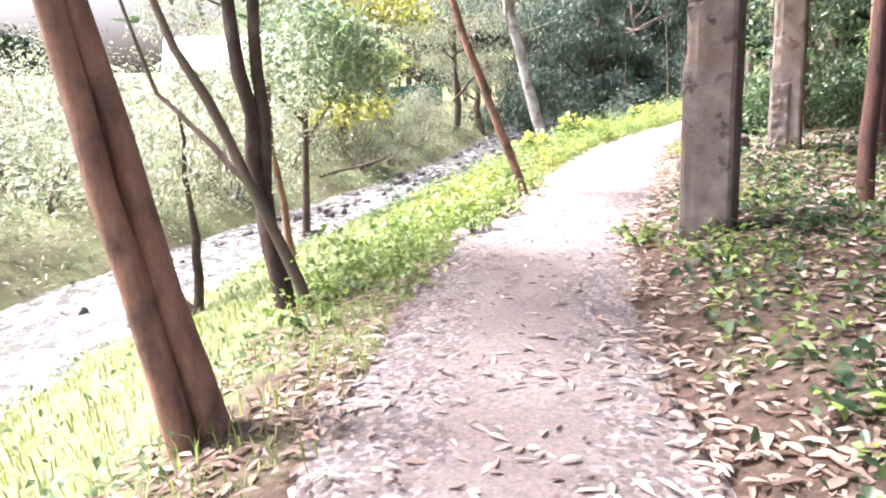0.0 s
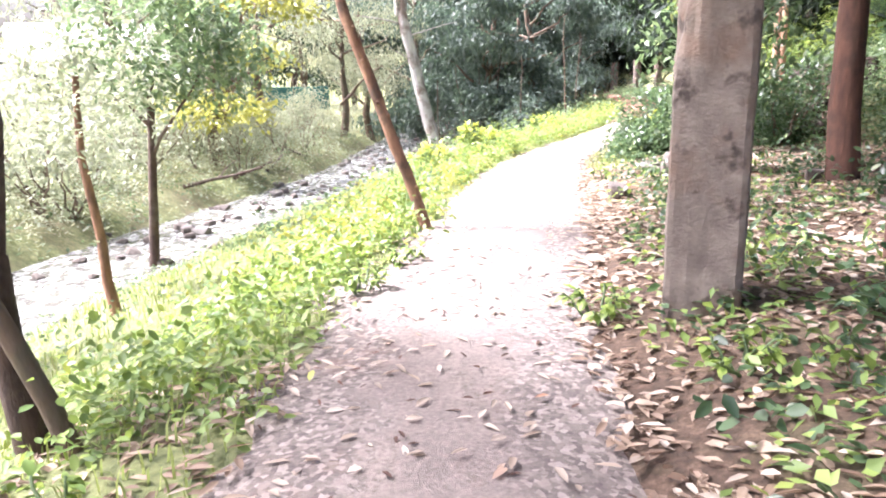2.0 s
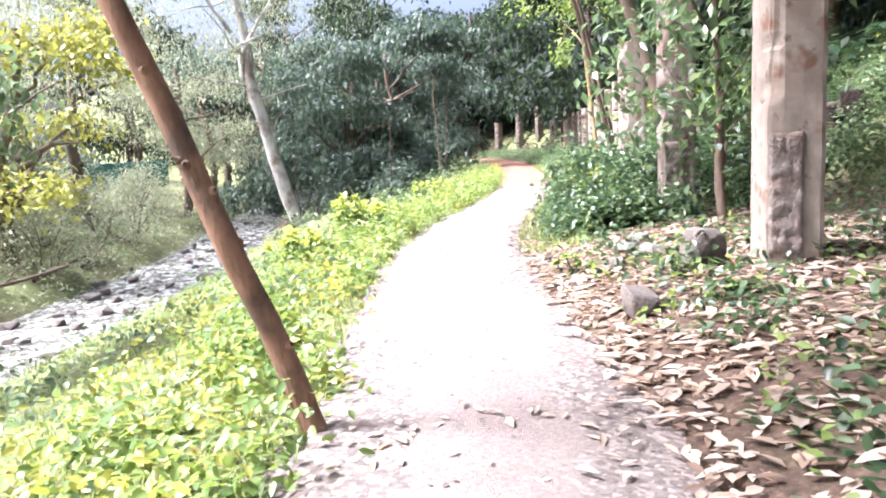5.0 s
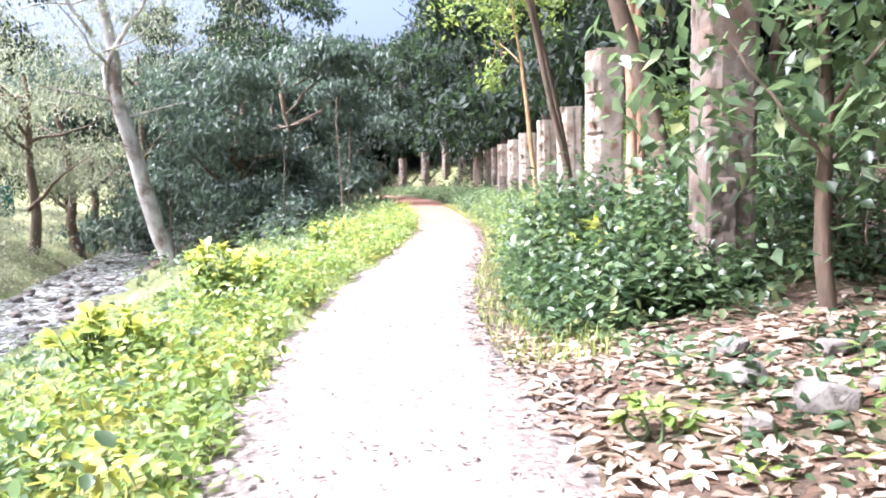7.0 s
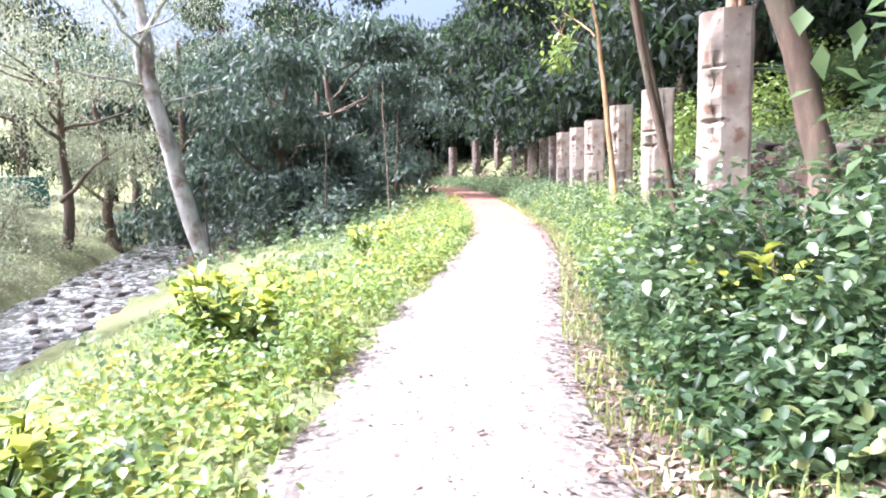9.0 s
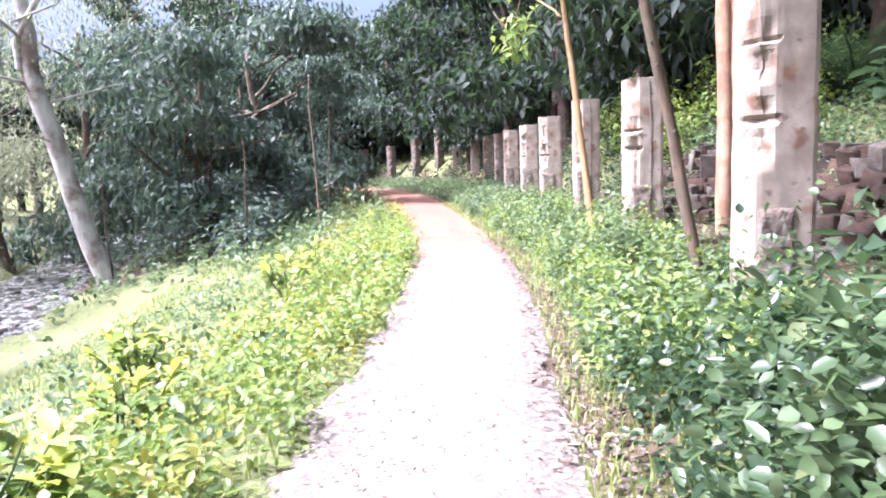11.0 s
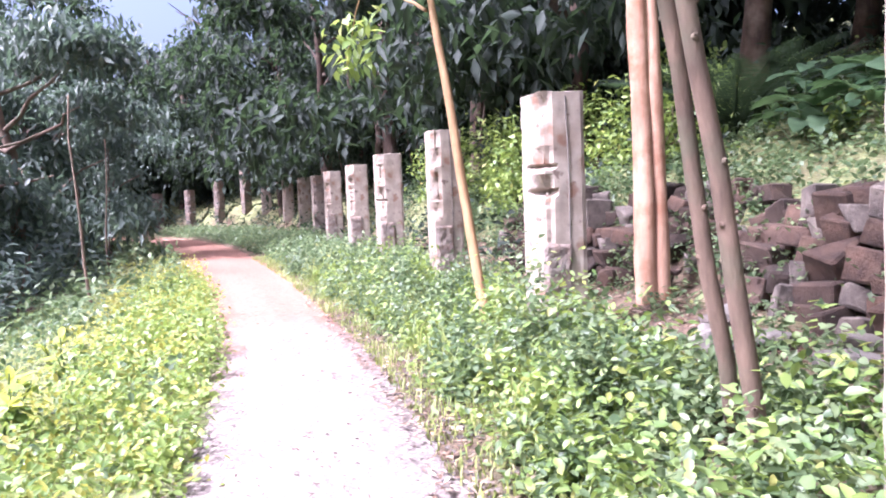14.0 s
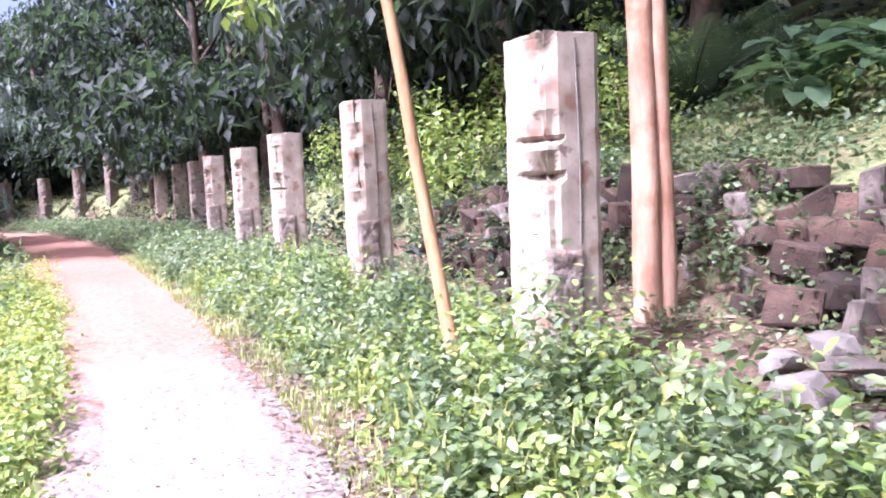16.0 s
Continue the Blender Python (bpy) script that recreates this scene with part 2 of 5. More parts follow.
STREAM = smooth_line([(-9, -30), (-7.2, -8), (-6.2, 2), (-5.3, 7.5), (-4.7, 11), (-3.7, 14.5), (-2.3, 20), (-0.6, 25.5), (1.6, 32.5), (4.6, 45), (7.5, 56), (7, 75), (0, 110)], 0.5)
STREAM_T = np.gradient(STREAM, axis=0)
STREAM_T /= np.linalg.norm(STREAM_T, axis=1, keepdims=True)
WATER, HALF = -1.3, 0.95


def fall(y):
    """How far the stream has dropped below its level at the start."""
    return 0.6 * ease(9, 28, np.asarray(y, float))


def near(line, tangent, x, y):
    """Signed distance (right of the line: plus) and index of the nearest place on the line."""
    x, y = np.asarray(x, float).ravel(), np.asarray(y, float).ravel()
    dist, k = np.empty(len(x)), np.empty(len(x), int)
    for a in range(0, len(x), 4000):
        dx, dy = x[a:a + 4000, None] - line[:, 0], y[a:a + 4000, None] - line[:, 1]
        q = dx * dx + dy * dy
        k[a:a + 4000] = q.argmin(1)
        dist[a:a + 4000] = np.sqrt(q.min(1))
    side = (x - line[k, 0]) * tangent[k, 1] - (y - line[k, 1]) * tangent[k, 0]
    return np.where(side < 0, -dist, dist), k


def ease(a, b, v):
    t = np.clip((v - a) / (b - a), 0, 1)
    return t * t * (3 - 2 * t)


def waves(x, y, seed, size):
    """Cheap smooth unevenness, about -1 to 1."""
    r = np.random.RandomState(seed)
    out = 0
    for _ in range(7):
        a, f, p = r.uniform(0, 6.3), r.uniform(0.6, 1.7) / size, r.uniform(0, 6.3)
        out = out + np.sin((x * np.cos(a) + y * np.sin(a)) * f * 6.3 + p)
    return out / 4


def land(x, y):
    x, y = np.asarray(x, float).ravel(), np.asarray(y, float).ravel()
    d, k = near(PATH, PATH_T, x, y)
    r, _ = near(STREAM, STREAM_T, x, y)
    s = PATH_S[k]
    hill = ease(11, 18, s)
    flat = np.interp(d, [0.85, 1.2, 1.8, 2.5, 4, 8, 16, 30, 80], [0, 0.10, 0.22, 0.27, 0.35, 0.8, 2.0, 5, 9])
    high = np.interp(d, [0.85, 1.4, 2.4, 3.4, 4.5, 5.3, 6.6, 10, 16, 30, 80], [0, 0.07, 0.17, 0.24, 0.38, 1.45, 1.9, 3.2, 5.6, 10, 16])
    right = flat + (high - flat) * hill
    a, b = np.maximum(-d - 0.85, 0), np.maximum(r - HALF, 0)
    u = a / (a + b + 1e-6)
    bed = 1.45 + fall(y)
    left = -bed * np.interp(u, [0, 0.12, 0.5, 0.85, 1], [0, 0.06, 0.42, 0.85, 1.0])
    far = -bed + np.interp(-r - HALF, [0, 0.8, 3, 8, 16, 40, 120], [0, 0.6, 1.1, 1.9, 2.8, 4.5, 9])
    z = np.where(d > 0, right, left)
    z = np.where(r < -HALF, far, z)
    z = np.where(np.abs(r) <= HALF, -bed - 0.35 * (1 - (r / HALF) ** 2), z)
    rough = np.clip((np.abs(d) - 0.9) / 2, 0, 1)
    return z + rough * (0.05 * waves(x, y, 3, 2.2) + 0.025 * waves(x, y, 4, 0.8))


def height(x, y):
    return float(land([x], [y])[0])


def beside(s, d):
    """The place s metres along the walk and d metres right of the path's middle."""
    x, y = np.interp(s, PATH_S, PATH[:, 0]), np.interp(s, PATH_S, PATH[:, 1])
    tx, ty = np.interp(s, PATH_S, PATH_T[:, 0]), np.interp(s, PATH_S, PATH_T[:, 1])
    return x + d * ty, y - d * tx


# ---- mesh helpers ----
def mesh_of(name, verts, faces, mat, smooth=False):
    me = bpy.data.meshes.new(name)
    verts, faces = np.asarray(verts, np.float32), np.asarray(faces, np.int32)
    n, k = faces.shape
    me.vertices.add(len(verts))
    me.vertices.foreach_set("co", verts.ravel())
    me.loops.add(n * k)
    me.loops.foreach_set("vertex_index", faces.ravel())
    me.polygons.add(n)
    me.polygons.foreach_set("loop_start", np.arange(0, n * k, k, dtype=np.int32))
    me.update(calc_edges=True)
    if smooth:
        me.polygons.foreach_set("use_smooth", np.ones(n, bool))
    me.materials.append(mat)
    return me


def bm_mesh(name, bm, mat, smooth=True):
    me = bpy.data.meshes.new(name)
    bm.to_mesh(me)
    bm.free()
    if smooth:
        for p in me.polygons:
            p.use_smooth = True
    me.materials.append(mat)
    return me


def part(name, me, parent, label=""):
    ob = new(name, me)
    ob.parent = parent
    if label:
        ob["label"] = label
    return ob


def thing(name, x, y, z, label, category, group="", kind="", turn=0.0):
    ob = new(name)
    ob.empty_display_size = 0.1
    ob.matrix_basis = pose(x, y, z, 0, 0, turn)
    return tagged(ob, label, category, group, kind)


def tube(lines, sides=9):
    """Round tapered limbs: each line is a list of (x, y, z, radius)."""
    verts, faces = [], []
    for line in lines:
        p = np.array(line, float)
        base = len(verts)
        for i, (x, y, z, r) in enumerate(p):
            t = p[min(i + 1, len(p) - 1), :3] - p[max(i - 1, 0), :3]
            t /= np.linalg.norm(t) + 1e-9
            u = np.cross(t, (0.3, 0.9, 0.1) if abs(t[2]) > 0.6 else (0, 0, 1))
            u /= np.linalg.norm(u) + 1e-9
            v = np.cross(t, u)
            for k in range(sides):
                a = 2 * math.pi * k / sides
                q = r * (1 + 0.08 * math.sin(3 * a + i * 1.7))
                verts.append(p[i, :3] + q * (math.cos(a) * u + math.sin(a) * v))
        for i in range(len(p) - 1):
            for k in range(sides):
                a, b = base + i * sides + k, base + i * sides + (k + 1) % sides
                faces.append((a, b, b + sides, a + sides))
    return verts, faces


def limb(rng, start, end, r0, r1, n=7, wobble=0.05):
    """A gently crooked limb from start to end."""
    a, b = np.array(start, float), np.array(end, float)
    off = np.cumsum(rng.normal(0, wobble, (n, 3)), axis=0)
    t = np.linspace(0, 1, n)
    off -= t[:, None] * off[-1]
    off[:, 2] *= 0.3
    return [(*(a + (b - a) * f + o * (1 if 0 < i < n - 1 else 0)), r0 + (r1 - r0) * f ** 0.8) for i, (f, o) in enumerate(zip(t, off))]


def leaves(rng, centres, count, spread, length, width, droop=0.3, flat=0.5, fold=0.12, oval=False, tilt=0.5):
    """count leaves about each centre: folded pointed blades. spread: metres, one number or three."""
    c = np.repeat(np.asarray(centres, float), count, axis=0)
    n = len(c)
    at = c + rng.normal(0, 1, (n, 3)) * np.asarray(spread)
    yaw = rng.uniform(0, 2 * math.pi, n)
    pitch = rng.normal(-droop, flat, n)
    roll = rng.normal(0, tilt, n)
    ln = length * rng.uniform(0.6, 1.25, n)
    wd = width * rng.uniform(0.7, 1.2, n)
    f = np.stack([np.cos(yaw) * np.cos(pitch), np.sin(yaw) * np.cos(pitch), np.sin(pitch)], 1)
    side = np.stack([-np.sin(yaw), np.cos(yaw), np.zeros(n)], 1)
    up = np.cross(f, side)
    side = side * np.cos(roll)[:, None] + up * np.sin(roll)[:, None]
    up = np.cross(f, side)
    mid = at + f * (0.45 * ln)[:, None] + up * (fold * wd)[:, None]
    tip = at + f * ln[:, None] - up * (0.15 * ln)[:, None] * 0.6
    if oval:
        half, lift = side * (wd / 2)[:, None], up * (fold * wd)[:, None]
        a, b = at + f * (0.28 * ln)[:, None] + lift, at + f * (0.66 * ln)[:, None] + lift - up * (0.05 * ln)[:, None]
        v = np.stack([at, a + half * 0.9, b + half * 0.8, tip, b - half * 0.8, a - half * 0.9], 1).reshape(-1, 3)
        i = np.arange(n)[:, None] * 6
        return v, np.concatenate([i + (0, 1, 2, 3), i + (0, 3, 4, 5)], 1).reshape(-1, 4)
    v = np.stack([at, mid + side * (wd / 2)[:, None], tip, mid - side * (wd / 2)[:, None]], 1).reshape(-1, 3)
    i = np.arange(n)[:, None] * 4
    return v, np.concatenate([i + (0, 1, 2), i + (0, 2, 3)], 1).reshape(-1, 3)


def joined(pairs):
    v, f, base = [], [], 0
    for a, b in pairs:
        v.append(np.asarray(a, float))
        f.append(np.asarray(b) + base)
        base += len(a)
    return np.concatenate(v), np.concatenate(f)


# ---- ground, path, stream ----
def axis_of(lo, a, b, hi, fine):
    out = list(np.arange(a, b, fine))
    step, v = fine, out[-1]
    while v < hi:
        step *= 1.25
        v += step
        out.append(v)
    step, v = fine, a
    while v > lo:
        step *= 1.25
        v -= step
        out.insert(0, v)
    return np.array(out)


GX, GY = axis_of(-420, -9, 24, 420, 0.22), axis_of(-420, -3, 44, 420, 0.22)
XX, YY = np.meshgrid(GX, GY)
ZZ = land(XX, YY)
GD, GK = near(PATH, PATH_T, XX, YY)
ZZ = np.where(np.abs(GD) < 0.75, ZZ - 0.06, ZZ)
nx, ny = len(GX), len(GY)
quad = (np.arange(ny - 1)[:, None] * nx + np.arange(nx - 1)).ravel()[:, None] + (0, 1, nx + 1, nx)
me = mesh_of("ground", np.stack([XX.ravel(), YY.ravel(), ZZ], 1), quad, ground_material(), True)
cover = me.attributes.new("cover", "FLOAT", "POINT")
GS = PATH_S[GK]
turfy = np.where(GD < 0, 0.6, 0.0 + 0.12 * ease(10, 17, GS))
GR, _ = near(STREAM, STREAM_T, XX, YY)
turfy = np.where((GS > 36) & (GD < -4) & (GR > 0), 0.0, np.where(GR < 0, 0.4, turfy))
turfy = np.where((GD > 4.7) & (GS > 12), 0.42, turfy)
turfy = np.where((GD < 0) & (GS < 4) & (GD > -1.6), 0.1, turfy)
cover.data.foreach_set("value", turfy.astype(np.float32))
tagged(new("ground", me), "forest floor of leaf litter and grassy banks beside a stream", "ground", kind="structure")

rows = np.arange(-13, 88, 0.1)
ds = np.linspace(-1, 1, 11)
rng = np.random.RandomState(5)
wl = 0.92 - 0.14 * ease(13, 17, rows) + 0.09 * waves(rows, 0 * rows, 8, 1.6) + 0.05 * waves(rows, 0 * rows, 9, 0.45)
wide = 0.32 * ease(30, 37, rows)
wl = wl + wide
wr = 0.90 - 0.12 * ease(13, 17, rows) + wide + 0.09 * waves(rows, 0 * rows, 18, 1.6) + 0.05 * waves(rows, 0 * rows, 19, 0.45)
pv = []
for s, a, b in zip(rows, wl, wr):
    for q in ds:
        x, y = beside(s, q * (a if q < 0 else b))
        dip = 0.035 * math.exp(-((abs(q) - 0.5) / 0.16) ** 2) * float(ease(22, 28, s))
        pv.append((x, y, 0.028 - 0.05 * q ** 4 - dip + 0.006 * math.sin(s * 3.1 + q * 2)))
n = len(ds)
quad = (np.arange(len(rows) - 1)[:, None] * n + np.arange(n - 1)).ravel()[:, None] + (0, 1, n + 1, n)
me = mesh_of("path", pv, quad, path_material(), True)
soil = me.attributes.new("soil", "FLOAT", "POINT")
soil.data.foreach_set("value", np.repeat(ease(22.5, 34, rows), n).astype(np.float32))
# Also raised near the start: greyer gravel there, plus tree shade as colour.
side = me.attributes.new("side", "FLOAT", "POINT")
side.data.foreach_set("value", (np.tile(np.abs(ds) ** 1.5, len(rows)) + np.repeat(0.24 * (1 - ease(8, 13, rows)), n)).astype(np.float32))
tagged(new("path", me), "trodden gravel footpath turning to red soil further on", "path", kind="structure")

sv = []
for p, t in zip(STREAM, STREAM_T):
    for q in np.linspace(-2.1, 2.4, 9):
        sv.append((p[0] + q * t[1], p[1] - q * t[0], WATER - float(fall(p[1])) + 0.02 * math.sin(p[1] * 2.3 + q * 3)))
quad = (np.arange(len(STREAM) - 1)[:, None] * 9 + np.arange(8)).ravel()[:, None] + (0, 1, 10, 9)
tagged(new("water", mesh_of("water", sv, quad, water_material(), True)), "shallow foaming stream over stones", "stream", kind="structure")


# ---- stone pillars ----
ROW = math.degrees(math.atan2(-0.49, 0.87))            # the row's heading


def pillar_mesh(seed, width, depth, tall, erode=1.0, mat=CONCRETE):
    """A squared stone post. Local -y faces back along the path, -x faces the path; the edge between them is broken away in jagged steps, with two slots."""
    rng = np.random.RandomState(seed)
    bm = bmesh.new()
    nz, m = max(14, int(tall / 0.032)), 10
    ring = [(-1 + 2 * k / m, -1) for k in range(m)] + [(1, -1 + 2 * k / m) for k in range(m)] + [(1 - 2 * k / m, 1) for k in range(m)] + [(-1, 1 - 2 * k / m) for k in range(m)]
    foot = rng.uniform(0.36, 0.46) * tall
    slots = [tall * rng.uniform(0.54, 0.64), tall * rng.uniform(0.70, 0.80)]
    layers = []
    for i in range(nz + 1):
        z = tall * i / nz
        gone = float(ease(foot, foot + 0.22, z))
        bite = 0.055 + 0.085 * noise.noise(Vector((seed * 3.1, 0.0, z * 2.6))) + 0.045 * noise.noise(Vector((seed, 5.0, z * 5))) + rng.normal(0, 0.003)
        for h in slots:
            bite += 0.022 * max(0.0, 1 - (z - h) / 0.20) * (z > h) - 0.028 * max(0.0, 1 - (h - z) / 0.12) * (z < h)
        bite = min(max(bite, 0.004), 0.15) * gone * erode + 0.006
        slot = any(abs(z - h) < 0.022 for h in slots[:2 if seed in (4, 5) else 1 if seed % 2 else 0])
        lay = []
        for u, v in ring:
            reach = (0.62, 0.95) if not slot else (0.8, 1.3)
            near_edge = max(0.0, 1 - (u + 1) / reach[0]) if v < -0.99 else max(0.0, 1 - (v + 1) / reach[1]) if u < -0.99 else 0.0
            cut = (bite + (0.055 * erode if slot else 0)) * min(1.0, near_edge * 1.6)
            cut *= 1 + 0.5 * noise.noise(Vector((u * 3 + seed, v * 3, z * 5)))
            back = gone * erode * max(0.0, 0.020 * noise.noise(Vector((seed, v * 2.2, z * 6)))) if u < -0.99 else 0.0
            edge = 0.010 if abs(u) > 0.99 and abs(v) > 0.99 else 0
            wear = 0.006 * noise.noise(Vector((u * 2 + seed, v * 2, z * 4)))
            x, y = u * (width / 2 - edge + wear), v * (depth / 2 - edge + wear)
            lay.append(bm.verts.new((x + cut * (1.0 if u < -0.99 else 0.5) + back, y + cut * (1.0 if v < -0.99 else 0.5), z + (0.02 * noise.noise(Vector((u * 2, v * 2, seed))) if i == nz else 0))))
        layers.append(lay)
    k = len(ring)
    for a, b in zip(layers, layers[1:]):
        for j in range(k):
            bm.faces.new((a[j], a[(j + 1) % k], b[(j + 1) % k], b[j]))
    bm.faces.new(layers[-1])
    bm.faces.new(list(reversed(layers[0])))
    return bm_mesh("shaft", bm, mat, False)


def rubble_patch(seed, width, tall, mat):
    """A rough infill of broken stone in courses, standing a little out of the foot of a pillar."""
    rng = np.random.RandomState(seed)
    nx_, nz_ = 12, 30
    joints = np.cumsum(rng.uniform(0.14, 0.3, 5))
    v = []
    for j in range(nz_ + 1):
        for i in range(nx_ + 1):
            u, w = i / nx_ * 2 - 1, j / nz_
            rim = i in (0, nx_) or j in (0, nz_)
            out = 0.012 + 0.024 * abs(noise.noise(Vector((u * 2.6 + seed, w * 4, 2)))) + 0.014 * noise.noise(Vector((u * 6 + seed, w * 14, 5))) + rng.uniform(0, 0.006)
            out -= 0.014 * max(math.exp(-((w - q + 0.05 * math.sin(u * 2 + q * 9)) / 0.014) ** 2) for q in joints)
            v.append((u * width / 2 * (1 + 0.07 * noise.noise(Vector((w * 5, seed, u)))), 0.03 if rim else -max(out, 0.003), w * tall))
    q = (np.arange(nz_)[:, None] * (nx_ + 1) + np.arange(nx_)).ravel()[:, None] + (0, 1, nx_ + 2, nx_ + 1)
    return mesh_of("rubble_patch", v, q, mat, False)


def pillar(x, y, tall, seed, near_one=True, turn=0.0, width=0.46, depth=0.46):
    z = height(x, y) - 0.12
    # Seeds 1, 3 and above 13: the trees' shade is in the stone colour.
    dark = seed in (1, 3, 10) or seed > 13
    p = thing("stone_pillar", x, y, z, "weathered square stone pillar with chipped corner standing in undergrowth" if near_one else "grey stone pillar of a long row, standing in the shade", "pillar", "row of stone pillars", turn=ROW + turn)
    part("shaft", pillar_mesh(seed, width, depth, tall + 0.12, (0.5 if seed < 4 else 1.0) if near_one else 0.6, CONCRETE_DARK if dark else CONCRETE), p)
    if near_one and seed > 1:
        wide = 0.62 * width
        rp = part("rubble_patch", rubble_patch(seed, wide, 0.92, CONCRETE_DARK if dark else CONCRETE_ROUGH), p, "rough broken stone infill in the pillar's foot")
        rp.location = (-width / 2 + wide / 2 + 0.02, -depth / 2, 0.16)
        if seed in (5, 6):
            v, f = tube([[(0.05, -depth / 2 - 0.006, 1.1, 0.005), (0.055, -depth / 2 - 0.006, 1.7, 0.005), (0.035, -depth / 2 - 0.005, tall + 0.08, 0.005)]], 5)
            part("wire", mesh_of("wire", v, f, ROCK_GREY), p, "thin pale wire down the face")
    return p


PILLARS = [(2.27, 6.1, 3.1), (4.94, 10.47, 2.9), (6.6, 13.9, 2.7), (8.5, 17.58, 2.72), (10.83, 21.33, 2.34), (13.0, 25.05, 2.36), (14.95, 28.7, 2.33), (16.9, 32.3, 2.28), (18.85, 36.1, 2.28), (20.8, 39.7, 2.25), (22.6, 43.4, 2.25), (24.2, 47.2, 2.25), (25.4, 51.2, 2.25)]
for k, (x, y, tall) in enumerate(PILLARS):
    w = 0.42 if k < 3 else 0.46 if k < 6 else 0.52
    pillar(x, y, tall, k + 1, k < 9, 0.0, w, w + (0.02 if k < 6 else -0.04))
s, k = 58.5, 20
while s < 86:
    x, y = beside(s, float(np.interp(s, [58, 67], [5.2, 3.4])))
    tx, ty = np.interp(s, PATH_S, PATH_T[:, 0]), np.interp(s, PATH_S, PATH_T[:, 1])
    pillar(x, y, 2.3 + 0.2 * math.sin(k), k, False, math.degrees(math.atan2(-tx, ty)) - ROW)
    s, k = s + 2.2, k + 1

# ---- trees ----
def tree(name, x, y, stems, bark, label, category="tree", crown=None, group=""):
    """stems: lists of (x, y, z, radius) in metres from the foot. crown: leaf mesh."""
    t = thing(name, x, y, height(x, y) - 0.05, label, category, group)
    v, f = tube(stems, 12)
    part("trunk", mesh_of("trunk", v, f, bark, True), t)
    if crown is not None:
        part("crown", crown, t)
    return t


def crown_mesh(seed, centre, size, clumps, per, spread, length, width, mat, droop=0.4, hollow=0.35):
    """Clumps of leaves in an uneven ellipsoid."""
    rng = np.random.RandomState(seed)
    d = rng.normal(0, 1, (clumps, 3))
    d /= np.linalg.norm(d, axis=1, keepdims=True)
    r = rng.uniform(hollow, 1.0, clumps) ** 0.6
    lump = 1 + 0.25 * np.sin(d[:, 0] * 4 + seed) * np.cos(d[:, 1] * 5 + seed * 2)
    c = np.asarray(centre) + d * (r * lump)[:, None] * np.asarray(size)
    return mesh_of("crown", *leaves(rng, c, per, spread, length, width, droop), mat)


def leafy_tree(name, x, y, seed, tall, size, bark, mat, label, r=0.14, lean=(0, 0), clumps=90, per=60, length=0.2, width=0.09, low=0.4, spread=0.32, droop=0.45, limbs=6, crown_label=""):
    rng = np.random.RandomState(seed)
    top = np.array((lean[0], lean[1], tall * 0.8))
    stems = [limb(rng, (0, 0, 0), top, r, r * 0.35, 9, 0.06)]
    for _ in range(limbs):
        f = rng.uniform(low, 0.9)
        a = rng.uniform(0, 6.3)
        b = top * f
        e = b + np.array((math.cos(a) * size[0] * 0.75, math.sin(a) * size[1] * 0.75, size[2] * rng.uniform(0.3, 0.9)))
        stems.append(limb(rng, b, e, r * (1 - f * 0.6) * 0.55, 0.012, 6, 0.08))
    cr = crown_mesh(seed + 50, (top[0], top[1], tall - size[2] * 0.9), size, clumps, per, spread, length, width, mat, droop)
    return tree(name, x, y, stems, bark, label, crown=cr)


def knots(seed, line, n):
    """Short stubs of lost twigs along a stem."""
    r, p, out = np.random.RandomState(seed), np.array(line, float), []
    for _ in range(n):
        f = r.uniform(0.05, 0.9) * (len(p) - 1)
        c = p[int(f)] + (p[int(f) + 1] - p[int(f)]) * (f % 1)
        a, q = r.uniform(0, 6.3), c[3]
        way = np.array((math.cos(a), math.sin(a), 0.35))
        out.append([(*(c[:3] + way * q * 0.6), q * 0.42), (*(c[:3] + way * q * 1.08), q * 0.36), (*(c[:3] + way * q * 1.22), q * 0.16)])
    return out


rng = np.random.RandomState(11)
# Two-stemmed reddish tree beside the start of the path, leaning to the stream.
cr = crown_mesh(61, (-1.0, 0.3, 5.7), (2.9, 3.0, 1.2), 44, 55, 0.35, 0.19, 0.09, LEAF_MID)
tree("twin_stemmed_tree", -1.17, 3.3, [limb(rng, (-0.07, -0.02, 0), (-0.56, 0.10, 3.0), 0.075, 0.058, 8, 0.01) + limb(rng, (-0.56, 0.10, 3.0), (-1.5, 0.4, 5.6), 0.05, 0.02, 6, 0.03)[1:],
     limb(rng, (0.06, 0.08, 0), (-0.50, 0.24, 2.7), 0.085, 0.065, 8, 0.012) + limb(rng, (-0.50, 0.24, 2.7), (-1.0, 0.7, 5.8), 0.055, 0.02, 6, 0.03)[1:]], BARK_BROWN, "reddish-brown tree with two slanting stems beside the path", crown=cr)
# Dark forked tree behind it.
cr = crown_mesh(62, (0.1, 0.3, 4.1), (2.4, 2.5, 1.2), 44, 55, 0.3, 0.17, 0.085, LEAF_MID)
